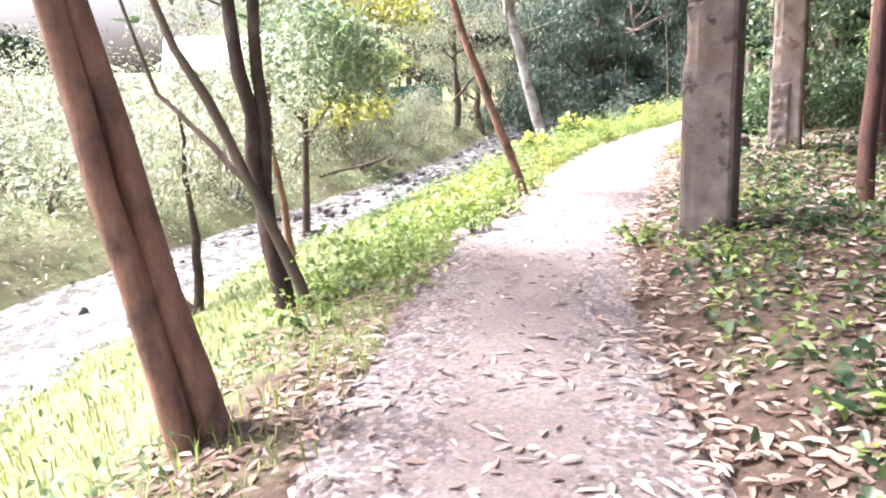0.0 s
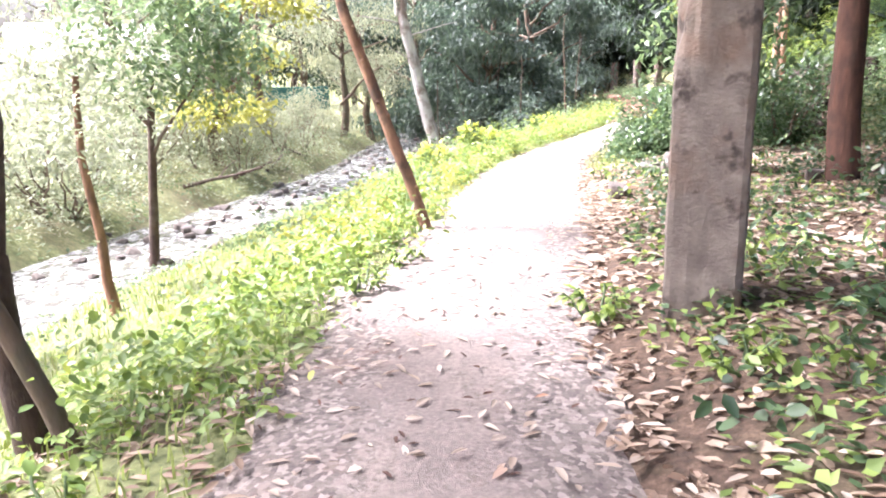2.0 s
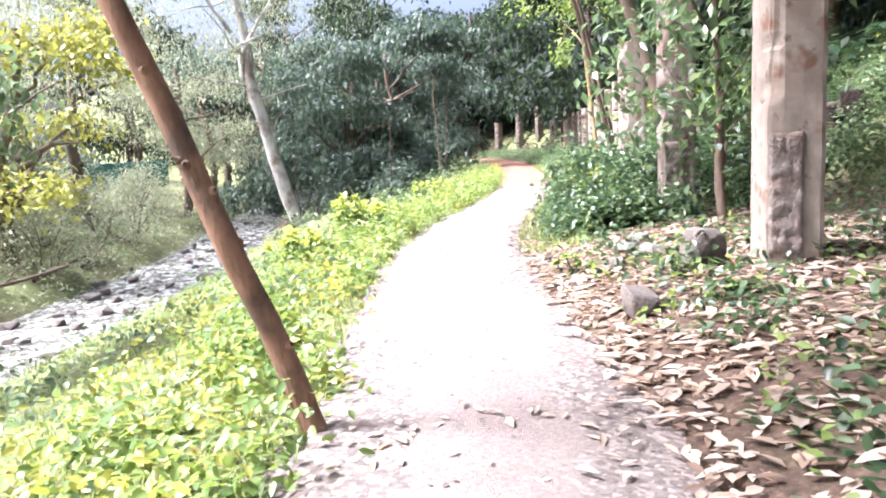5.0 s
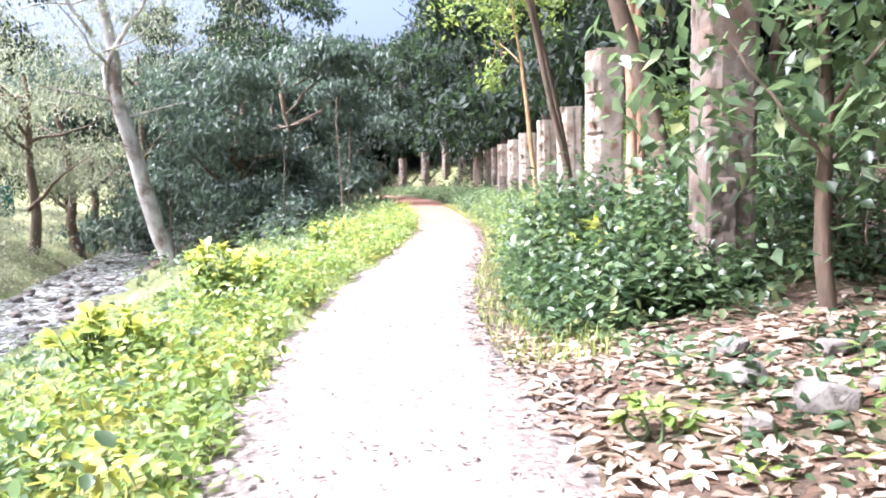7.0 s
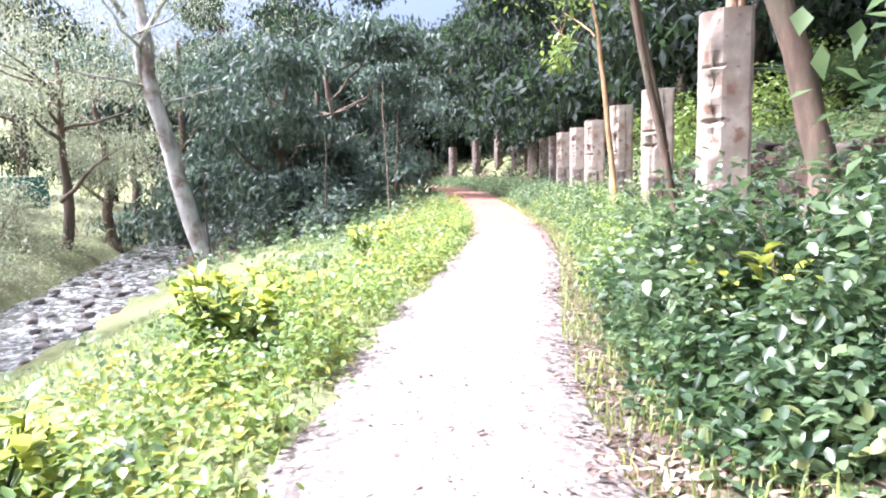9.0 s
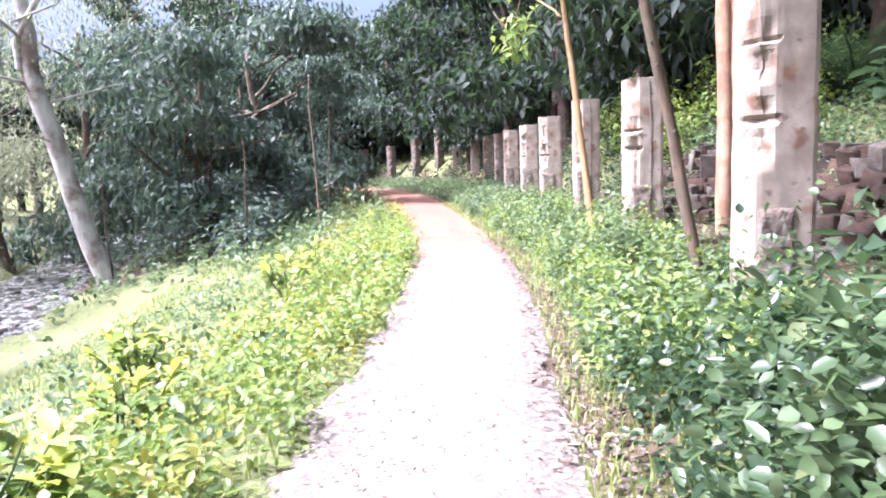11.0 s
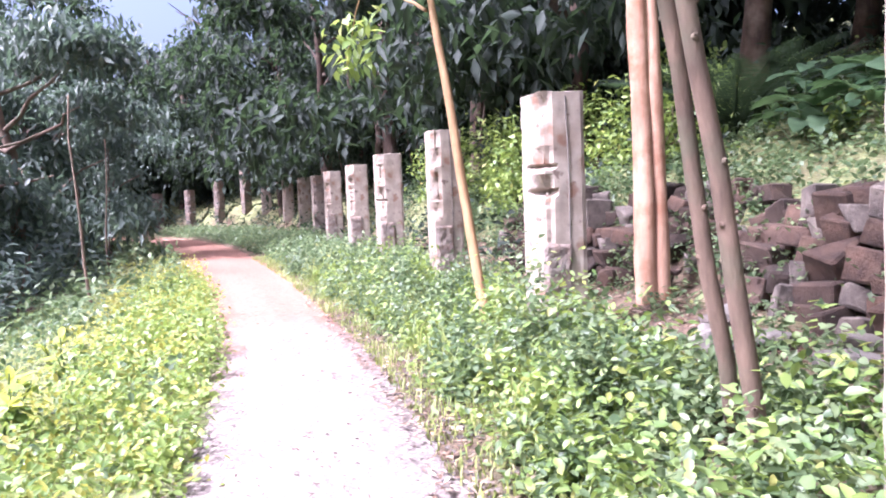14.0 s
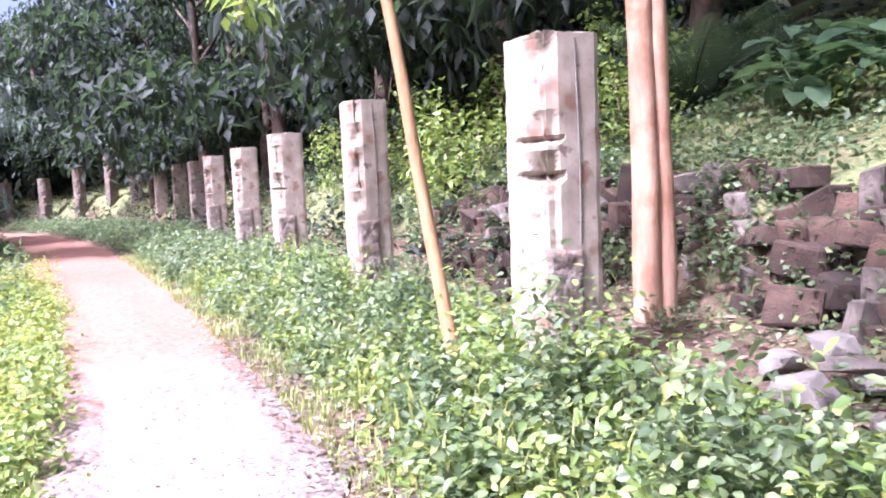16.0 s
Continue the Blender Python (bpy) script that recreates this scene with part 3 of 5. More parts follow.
tree("forked_tree", -1.27, 5.78, [limb(rng, (0.02, 0, 0), (-0.10, 0.1, 1.0), 0.090, 0.075, 6, 0.012), limb(rng, (-0.10, 0.1, 0.95), (-0.27, 0.3, 2.6), 0.07, 0.05, 6, 0.02) + limb(rng, (-0.27, 0.3, 2.6), (-0.5, 0.4, 4.8), 0.05, 0.015, 5, 0.05)[1:],
     limb(rng, (-0.09, 0.1, 0.95), (-0.06, 0.3, 2.6), 0.055, 0.045, 6, 0.02) + limb(rng, (-0.06, 0.3, 2.6), (0.8, 0.4, 4.8), 0.045, 0.012, 5, 0.05)[1:]], BARK_DARK, "dark forked tree standing on the grassy bank", crown=cr)
# Slender pale tree that slants across it.
cr = crown_mesh(63, (-1.4, 0.4, 4.0), (1.5, 1.5, 0.9), 40, 45, 0.25, 0.12, 0.06, LEAF_MID)
tree("slender_tree", -1.02, 5.62, [limb(rng, (0, 0, 0), (-0.66, 0.1, 1.7), 0.05, 0.04, 7, 0.01) + limb(rng, (-0.66, 0.1, 1.7), (-1.25, 0.3, 3.2), 0.04, 0.02, 5, 0.02)[1:],
     limb(rng, (-0.40, 0.06, 1.05), (-1.1, 0.3, 1.75), 0.028, 0.018, 6, 0.015) + limb(rng, (-1.1, 0.3, 1.75), (-1.6, 0.5, 3.2), 0.018, 0.01, 5, 0.02)[1:]], BARK_GREY, "slender grey-brown tree slanting over the bank", crown=cr)
# Leaning reddish trunk at the edge of the path.
cr = crown_mesh(64, (-1.6, 0.2, 6.0), (1.6, 1.6, 1.0), 40, 45, 0.3, 0.15, 0.07, LEAF_MID)
stem = [limb(rng, (0, 0, 0), (-0.9, 0.1, 2.7), 0.060, 0.048, 10, 0.02) + limb(rng, (-0.9, 0.1, 2.7), (-1.7, 0.2, 5.6), 0.05, 0.025, 6, 0.03)[1:]]
tree("leaning_tree", 1.14, 9.42, stem + knots(21, stem[0], 26), BARK_BROWN, "thin reddish-brown tree leaning from the path's edge", crown=cr)
# Small dark trees by the water.
tree("small_dark_tree", -2.75, 8.0, [limb(rng, (0, 0, 0), (0.05, 0.1, 0.9), 0.06, 0.05, 5, 0.02) + limb(rng, (0.05, 0.1, 0.9), (0.0, 0.2, 2.3), 0.045, 0.015, 5, 0.04)[1:], limb(rng, (0, 0, 0.05), (-0.8, 0.3, 0.55), 0.05, 0.03, 6, 0.03) + limb(rng, (-0.8, 0.3, 0.55), (-1.3, 0.5, 1.6), 0.03, 0.01, 4, 0.03)[1:]], BARK_DARK, "small dark tree with crooked stems at the water's edge", crown=crown_mesh(65, (-0.5, 0.3, 2.0), (1.2, 1.0, 0.7), 40, 50, 0.2, 0.10, 0.05, LEAF_PALE))
tree("young_tree", -2.0, 9.9, [limb(rng, (0, 0, 0), (-0.15, 0.1, 2.4), 0.06, 0.03, 7, 0.02)], BARK_BROWN, "thin young tree on the bank above the stream", crown=crown_mesh(66, (-0.2, 0.1, 2.3), (0.7, 0.7, 0.6), 25, 45, 0.2, 0.10, 0.05, LEAF_PALE))
# Tall pale gum tree by the bend of the stream.
gum = [limb(rng, (0, 0, 0), (-1.4, 0.3, 5.2), 0.36, 0.26, 9, 0.04) + limb(rng, (-1.4, 0.3, 5.2), (-2.1, 0.4, 9.5), 0.25, 0.14, 7, 0.08)[1:], limb(rng, (-1.6, 0.3, 5.2), (-0.2, -0.2, 8.6), 0.13, 0.05, 7, 0.1), limb(rng, (-1.9, 0.3, 6.6), (-3.6, 0.2, 8.8), 0.10, 0.04, 7, 0.12), limb(rng, (-2.2, 0.4, 8.2), (-1.0, 1.0, 11.5), 0.10, 0.03, 7, 0.12), limb(rng, (-1.5, 0.3, 4.9), (-3.4, -0.4, 5.2), 0.06, 0.02, 6, 0.12), limb(rng, (-1.4, 0.3, 4.4), (0.6, -0.4, 4.9), 0.06, 0.015, 6, 0.1), limb(rng, (-1.55, 0.3, 5.6), (-2.9, -0.3, 7.4), 0.07, 0.02, 7, 0.14), limb(rng, (-1.0, 0.2, 3.6), (-2.2, -0.6, 4.1), 0.035, 0.01, 6, 0.1), limb(rng, (-1.7, 0.3, 6.2), (-0.4, -0.6, 6.9), 0.05, 0.015, 6, 0.12), limb(rng, (-2.0, 0.4, 7.6), (-3.8, -0.4, 7.0), 0.05, 0.012, 7, 0.14)]
gum = [[(x * 1.1, y, z * 1.2 - 0.3, r * 0.86) for x, y, z, r in line] for line in gum]
tree("gum_tree", 5.4, 36.0, gum, BARK_WHITE, "tall pale-barked tree leaning beside the stream, sparse foliage", crown=crown_mesh(67, (-2.2, 0.3, 10.2), (5.2, 4.4, 4.0), 170, 60, 0.55, 0.17, 0.04, LEAF_PALE, 0.9))

tree("bank_tree", -2.7, 14.6, [limb(rng, (0, 0, 0), (0.3, -0.2, 3.2), 0.09, 0.05, 8, 0.03), limb(rng, (0.2, -0.1, 2.0), (1.1, -0.8, 3.2), 0.04, 0.012, 6, 0.04), limb(rng, (0.25, -0.15, 2.4), (-0.6, -0.6, 3.6), 0.04, 0.012, 6, 0.04)], BARK_DARK, "small leafy tree leaning from the bank over the stream", crown=crown_mesh(75, (0.5, -0.4, 3.7), (1.5, 1.4, 1.1), 75, 50, 0.22, 0.15, 0.075, LEAF_MID))
# Two unseen trees, added so that their crowns shade the right side.
tree("shade_tree", 9.6, 7.4, [limb(rng, (0, 0, 0), (-0.2, 0.2, 6.8), 0.16, 0.10, 9, 0.03)], BARK_DARK, "dark tree with a broad crown that shades the ground", crown=crown_mesh(76, (-0.4, -0.4, 6.8), (4.2, 4.2, 1.7), 170, 50, 0.5, 0.34, 0.16, LEAF_DARK))
tree("shade_tree", 5.2, 3.2, [limb(rng, (0, 0, 0), (-0.2, -0.1, 6.8), 0.13, 0.09, 9, 0.03)], BARK_DARK, "dark tree with a broad crown that shades the ground", crown=crown_mesh(77, (-0.6, -0.4, 6.4), (4.0, 4.0, 1.5), 170, 50, 0.5, 0.34, 0.16, LEAF_DARK))
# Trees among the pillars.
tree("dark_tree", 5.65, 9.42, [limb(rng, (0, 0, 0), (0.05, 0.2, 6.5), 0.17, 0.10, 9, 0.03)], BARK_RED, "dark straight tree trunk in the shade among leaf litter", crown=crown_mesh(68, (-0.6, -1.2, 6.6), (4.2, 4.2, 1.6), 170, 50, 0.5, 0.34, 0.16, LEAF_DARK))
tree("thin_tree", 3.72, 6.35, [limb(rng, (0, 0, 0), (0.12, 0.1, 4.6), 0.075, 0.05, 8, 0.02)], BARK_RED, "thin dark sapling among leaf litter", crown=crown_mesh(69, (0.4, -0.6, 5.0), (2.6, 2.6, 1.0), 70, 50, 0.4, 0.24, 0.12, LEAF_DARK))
tree("shade_tree", 7.1, 10.2, [limb(rng, (0, 0, 0), (-0.1, 0.2, 6.5), 0.14, 0.09, 9, 0.03)], BARK_RED, "dark tree with a broad crown that shades the ground", crown=crown_mesh(70, (0, -0.6, 6.6), (3.8, 3.8, 1.5), 150, 50, 0.5, 0.34, 0.16, LEAF_DARK))
tree("curved_tree", 8.15, 16.15, [limb(rng, (0, 0, 0), (0.05, -0.03, 1.0), 0.15, 0.13, 5, 0.01) + limb(rng, (0.05, -0.03, 1.0), (-0.10, 0.06, 1.7), 0.13, 0.12, 4, 0.008)[1:] + limb(rng, (-0.10, 0.06, 1.7), (-0.55, 0.25, 3.2), 0.12, 0.10, 5, 0.01)[1:] + limb(rng, (-0.55, 0.25, 3.2), (-0.9, 0.4, 6), 0.10, 0.05, 5, 0.05)[1:]], BARK_GREY, "smooth brown tree trunk curving up beside a pillar", crown=crown_mesh(71, (-0.8, 0.4, 6.2), (2.0, 2.0, 1.2), 70, 50, 0.3, 0.16, 0.08, LEAF_MID))
stem = [limb(rng, (0.06, -0.05, 0), (-0.80, 0.10, 3.6), 0.052, 0.042, 8, 0.012) + limb(rng, (-0.80, 0.10, 3.6), (-1.3, 0.3, 6), 0.042, 0.03, 5, 0.03)[1:], limb(rng, (0.32, 0.22, 0), (-0.53, 0.37, 3.6), 0.048, 0.04, 8, 0.012) + limb(rng, (-0.53, 0.37, 3.6), (-0.9, 0.8, 6), 0.04, 0.03, 5, 0.03)[1:]]
tree("twin_leaning_tree", 8.86, 18.62, stem + knots(22, stem[0], 16) + knots(23, stem[1], 16), BARK_GREY, "grey-brown tree with two leaning stems above the undergrowth", crown=crown_mesh(72, (-1.2, 0.5, 6.2), (1.8, 1.8, 1.0), 60, 50, 0.3, 0.16, 0.08, LEAF_MID))
spray = [limb(rng, (0.05, 0.8, 3.5), (0.6, 2.6, 4.3), 0.02, 0.012, 6, 0.02) + limb(rng, (0.6, 2.6, 4.3), (0.85, 3.3, 3.5), 0.012, 0.005, 6, 0.02)[1:]]
sc = np.array([(0.75 + 0.1 * math.sin(i), 3.0 + 0.35 * math.sin(i * 2.1), 3.35 + 0.09 * (i % 9)) for i in range(16)])
stick_crown = joined([leaves(np.random.RandomState(73), np.random.RandomState(3).normal(0, 1, (35, 3)) * (0.7, 0.7, 0.4) + (0.1, 1.3, 5.2), 50, 0.25, 0.16, 0.08), leaves(np.random.RandomState(74), sc, 5, 0.10, 0.24, 0.10, 0.7, 0.4)])
tree("stick_tree", 10.61, 22.02, [limb(rng, (0, 0, 0), (0.02, 0.62, 3.2), 0.058, 0.042, 8, 0.012) + limb(rng, (0.02, 0.62, 3.2), (0.1, 1.2, 5), 0.042, 0.02, 5, 0.02)[1:]] + spray, BARK_YELLOW, "slim tan tree leaning beside a pillar, one leafy twig hanging", crown=mesh_of("crown", *stick_crown, LEAF_BRIGHT))
tree("pale_twin_tree", 12.5, 21.26, [limb(rng, (-0.075, 0.04, -0.1), (-0.085, 0.10, 4.2), 0.125, 0.098, 8, 0.01) + limb(rng, (-0.085, 0.10, 4.2), (-0.5, 0.3, 7), 0.10, 0.05, 5, 0.04)[1:], limb(rng, (0.075, -0.04, -0.1), (0.04, 0.04, 4.2), 0.115, 0.088, 8, 0.01) + limb(rng, (0.04, 0.04, 4.2), (0.4, 0.3, 7), 0.10, 0.05, 5, 0.04)[1:]], BARK_PINK, "pale pinkish tree with two stems grown together", crown=crown_mesh(74, (-0.2, 0.3, 7.2), (2.2, 2.2, 1.3), 70, 50, 0.35, 0.16, 0.08, LEAF_MID))

# ---- the wood behind ----
def forest_kind(seed, mat, tall, size, clumps, per, length, width, bark, droop, spread):
    rng = np.random.RandomState(seed)
    top = np.array((rng.uniform(-0.6, 0.6), rng.uniform(-0.6, 0.6), tall * 0.8))
    stems = [limb(rng, (0, 0, -0.3), top, 0.24, 0.08, 9, 0.1)]
    for _ in range(8):
        f, a = rng.uniform(0.25, 0.9), rng.uniform(0, 6.3)
        b = top * f
        stems.append(limb(rng, b, b + np.array((math.cos(a) * size[0] * 0.8, math.sin(a) * size[1] * 0.8, size[2] * rng.uniform(0.1, 0.6))), 0.11 * (1 - f * 0.5), 0.02, 6, 0.15))
    v, f = tube(stems, 8)
    lobes, base = [], np.array((top[0], top[1], tall - size[2]))
    for i in range(9):
        a, h = rng.uniform(0, 6.3), rng.uniform(-0.9, 0.9)
        w = 0.75 * math.sqrt(1 - 0.6 * h * h)
        o = base + np.array((math.cos(a) * size[0] * w, math.sin(a) * size[1] * w, h * size[2]))
        q = rng.uniform(0.28, 0.5)
        k = int(clumps / 9)
        d = rng.normal(0, 1, (k, 3))
        d /= np.linalg.norm(d, axis=1, keepdims=True)
        d[:, 2] = np.abs(d[:, 2]) * 0.9 - 0.35
        lobes.append(o + d * np.array((size[0], size[1], size[2] * 0.55)) * q)
    lv, lf = leaves(rng, np.concatenate(lobes), per, (spread, spread, spread * 0.6), length, width, droop)
    return mesh_of("trunk", v, f, bark, True), mesh_of("crown", lv, lf, mat)


KINDS = {
    # The dark kinds carry the wood's shade in their leaf colour.
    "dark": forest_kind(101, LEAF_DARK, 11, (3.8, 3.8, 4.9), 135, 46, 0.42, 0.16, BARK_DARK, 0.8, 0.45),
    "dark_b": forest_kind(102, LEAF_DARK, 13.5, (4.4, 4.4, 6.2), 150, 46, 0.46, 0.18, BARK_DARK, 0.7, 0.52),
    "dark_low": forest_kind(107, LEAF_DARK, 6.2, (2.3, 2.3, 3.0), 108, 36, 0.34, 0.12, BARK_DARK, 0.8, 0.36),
    "blue": forest_kind(103, LEAF_BLUE, 7.5, (3.6, 3.6, 3.5), 180, 60, 0.34, 0.12, BARK_GREY, 0.8, 0.40),
    "blue_b": forest_kind(104, LEAF_BLUE, 10.5, (4.0, 4.0, 4.9), 190, 52, 0.36, 0.13, BARK_GREY, 0.8, 0.45),
    "pale": forest_kind(105, LEAF_PALE, 8.5, (3.2, 3.2, 3.4), 110, 46, 0.22, 0.06, BARK_GREY, 0.7, 0.5),
    "yellow": forest_kind(106, LEAF_YELLOW, 7, (2.0, 2.0, 2.8), 70, 40, 0.24, 0.13, BARK_GREY, 0.5, 0.4),
}
KIND_TEXT = {"dark_low": "low dark-green tree filling the shade of the wood", "dark": "tall dark-green tree in the dense wood", "dark_b": "tall dark-green tree in the dense wood", "blue": "bushy tree with drooping blue-green leaves", "blue_b": "bushy tree with drooping blue-green leaves", "pale": "pale olive-green tree beyond the stream", "yellow": "yellow-green tree on the far bank"}


def wood_tree(kind, x, y, scale, turn):
    t = thing("tree", x, y, height(x, y) - 0.1, KIND_TEXT[kind], "tree", "trees of the wood", turn=turn)
    t.scale = (scale, scale, scale)
    part("trunk", KINDS[kind][0], t)
    part("crown", KINDS[kind][1], t)


# Trees at negative y are unseen behind the start, added only for shade.
WOOD = [("blue", 11.5, 42), ("blue", 8.5, 40), ("blue_b", 12.5, 48), ("blue", 15, 49), ("blue_b", 9, 50), ("blue_b", 14, 56), ("blue_b", 5.5, 46), ("blue_b", 9, 60), ("dark", 17, 62), ("dark_b", 21, 70), ("dark", 26, 66), ("dark_b", 27, 56), ("dark", 25, 49), ("dark_b", 23, 42), ("dark", 28, 44),
        ("dark_b", 21.5, 36), ("dark", 26, 36), ("dark", 20, 31), ("dark_b", 24.5, 29), ("dark", 18.5, 26.5), ("dark_b", 22, 22), ("dark", 18.5, 18), ("dark_b", 15.5, 11.5), ("dark", 19, 11), ("dark_b", 12, 5), ("dark", 23, 16), ("dark_b", 12, 80), ("dark_b", 18.5, 71), ("dark_b", 22, 79), ("dark", 3, 70), ("dark_b", -2, 62), 
        ("pale", 1, 40), ("pale", -2.5, 37), ("pale", -5.5, 33), ("pale", 2.8, 43), ("pale", -9, 40), ("pale", -1, 50), ("pale", -7, 30), ("yellow", -3.2, 27), ("pale", -16, 16), ("pale", -13, 46), ("pale", -20, 30), ("blue_b", -6, 52), ("pale", 3.5, 52), ("pale", -14, -4), ("dark", -8, 62), ("dark_b", -26, 40), ("dark", -28, 24), ("dark_b", -10, -22), ("dark_b", 12, -18)]
rs = np.random.RandomState(78)
LOW = []
for s in np.arange(29, 80, 2.8):
    if s > 33:
        LOW.append(("dark_low", *beside(s, rs.uniform(5.6, 7.6)), 0.95))
    LOW.append(("dark_low", *beside(s, rs.uniform(9, 13)), 1.35))
    if s > 56:
        LOW.append(("dark_low", *beside(s, rs.uniform(-9, -5)), 1.1))
for s in np.arange(8, 29, 3.2):
    LOW.append(("dark_low", *beside(s, rs.uniform(15, 18)), 1.1))
for x, y in ((16, 68), (12, 71), (20, 66), (24, 69), (27, 63), (8, 73), (29, 58), (17, 75), (22, 74)):
    LOW.append(("dark_low", x, y, 1.3))
wr_ = np.random.RandomState(77)
for kind, x, y in WOOD:
    wood_tree(kind, x, y, wr_.uniform(1.0, 1.35) if kind in ("dark", "dark_b") else wr_.uniform(0.9, 1.15), wr_.uniform(0, 360))
for kind, x, y, q in LOW:
    wood_tree(kind, x, y, q * wr_.uniform(0.85, 1.15), wr_.uniform(0, 360))

# ---- undergrowth ----
STUMPS = np.array([(x, y) for x, y, _ in PILLARS])


def scatter(seed, n, s0, s1, d0, d1, patchy=0.0, size=1.5):
    """Places beside the path, thinned into patches."""
    rng = np.random.RandomState(seed)
    s, d = rng.uniform(s0, s1, n), rng.uniform(d0, d1, n)
    x, y = beside(s, d)
    if patchy:
        keep = waves(x, y, seed, size) + rng.normal(0, 0.25, n) > patchy - 1
        x, y, s, d = x[keep], y[keep], s[keep], d[keep]
    return x, y, s, d


def undergrowth(name, label, seed, n, s0, s1, d0, d1, per, tall, length, width, mat, patchy=0.0, size=1.5, droop=0.15, flat=0.5, spread=0.10, category="undergrowth", shape=None, oval=False, lift=0.0, clump=0.0):
    x, y, s, d = scatter(seed, n, s0, s1, d0, d1, patchy, size)
    rng = np.random.RandomState(seed + 1)
    dome = np.ones(len(x))
    if clump:
        # Plants grow in tufts: draw each towards its tuft's middle, tallest there.
        m = max(3, int((s1 - s0) * (d1 - d0) / (2.2 * clump * clump)))
        mid = np.stack([rng.uniform(s0, s1, m), rng.uniform(d0, d1, m)], 1)
        own = np.array([np.argmin((mid[:, 0] - a) ** 2 + (mid[:, 1] - b) ** 2) for a, b in zip(s, d)])
        wide, high = clump * rng.uniform(0.5, 1.1, m)[own], rng.uniform(0.15, 1.5, m)[own]
        q = np.hypot(s - mid[own, 0], d - mid[own, 1])
        pull = np.where(q > wide, wide / np.maximum(q, 0.01) * rng.uniform(0.6, 1.15, len(s)), 1.0)
        stray = rng.uniform(0, 1, len(s)) < 0.12
        pull = np.where(stray, 1.0, pull)
        s, d = mid[own, 0] + (s - mid[own, 0]) * pull, mid[own, 1] + (d - mid[own, 1]) * pull
        q = np.hypot(s - mid[own, 0], d - mid[own, 1])
        dome = np.where(stray, 0.35, high * np.sqrt(np.clip(1.15 - (q / wide) ** 2, 0.05, 1)))
        x, y = beside(s, d)
    z = land(x, y)
    mound = np.clip(0.5 + 0.95 * waves(x, y, seed + 2, 0.8) + 0.45 * waves(x, y, seed + 5, 0.33), 0.04, 1.7)
    thin = rng.uniform(0, 1, len(x)) < 0.2 + mound
    x, y, z, s, d, mound = x[thin], y[thin], z[thin], s[thin], d[thin], (mound * dome if not clump else dome * np.clip(mound, 0.4, 1.2))[thin]
    h = tall * mound * rng.uniform(0.35 if clump else 0.2, 1.0, len(x)) ** 0.7
    if shape is not None:
        h = h * shape(s, d)
    h = np.maximum(h, 0.03)
    c = np.stack([x, y, z + h + lift * rng.uniform(0, 1, len(x))], 1)
    v, f = leaves(rng, c, per, (spread, spread, 0.05 + 0.2 * tall), length, width, droop, flat, oval=oval)
    low = np.repeat(np.repeat(z, per), 6 if oval else 4)
    v[:, 2] = np.maximum(v[:, 2], low + 0.01)
    return tagged(new(name, mesh_of(name, v, f, mat)), label, category, kind="stuff")


def grass(name, label, seed, n, s0, s1, d0, d1, tall, mat, patchy=0.0, wide=0.012):
    x, y, s, d = scatter(seed, n, s0, s1, d0, d1, patchy, 1.2)
    z = land(x, y)
    rng = np.random.RandomState(seed + 3)
    n = len(x)
    a, h, bend = rng.uniform(0, 6.3, n), tall * rng.uniform(0.4, 1.2, n), rng.uniform(0.2, 0.9, n)
    side = np.stack([-np.sin(a), np.cos(a), 0 * a], 1) * (wide / 2)
    out = np.stack([np.cos(a), np.sin(a), 0 * a], 1)
    b = np.stack([x, y, z - 0.01], 1)
    m = b + out * (0.25 * bend * h)[:, None] + np.array((0, 0, 1)) * (0.6 * h)[:, None]
    t = b + out * (0.8 * bend * h)[:, None] + np.array((0, 0, 1)) * (h * (1 - 0.35 * bend))[:, None]
    v = np.stack([b - side, b + side, m + side * 0.8, m - side * 0.8, t], 1).reshape(-1, 3)
    i = np.arange(n)[:, None] * 5
    f = np.concatenate([i + (0, 1, 2), i + (0, 2, 3), i + (3, 2, 4)], 1).reshape(-1, 3)
    return tagged(new(name, mesh_of(name, v, f, mat)), label, "grass", kind="stuff")


def far_bank_cover(seed, n, o0, o1, per, tall, length, width, mat, label):
    rng = np.random.RandomState(seed)
    k = rng.randint(28, 150, n)
    o = rng.uniform(o0, o1, n)
    k = np.minimum(k, len(STREAM) - 1)
    x = STREAM[k, 0] - o * STREAM_T[k, 1] + rng.normal(0, 0.4, n)
    y = STREAM[k, 1] + o * STREAM_T[k, 0] + rng.normal(0, 0.4, n)
    keep = waves(x, y, seed, 2.0) + rng.normal(0, 0.2, n) > -0.45
    x, y = x[keep], y[keep]
    c = np.stack([x, y, land(x, y) + tall * rng.uniform(0.1, 1, len(x)) * np.clip(0.6 + 0.7 * waves(x, y, seed + 1, 1.5), 0.1, 1.4)], 1)
    v, f = leaves(rng, c, per, (0.2, 0.2, 0.12), length, width, 0.2, 0.5)
    return tagged(new("undergrowth", mesh_of("undergrowth", v, f, mat)), label, "undergrowth", kind="stuff")


far_bank_cover(216, 5200, 1.1, 11, 9, 0.55, 0.13, 0.05, LEAF_PALE, "pale olive-green growth over the far bank")
far_bank_cover(217, 1500, 1.0, 8, 9, 0.4, 0.13, 0.06, LEAF_MID, "green weeds on the far bank")
edge_right = lambda s, d: (0.22 + 0.83 * ease(1.05, 1.9, d)) * (1 - 0.5 * ease(1.9, 2.7, d))
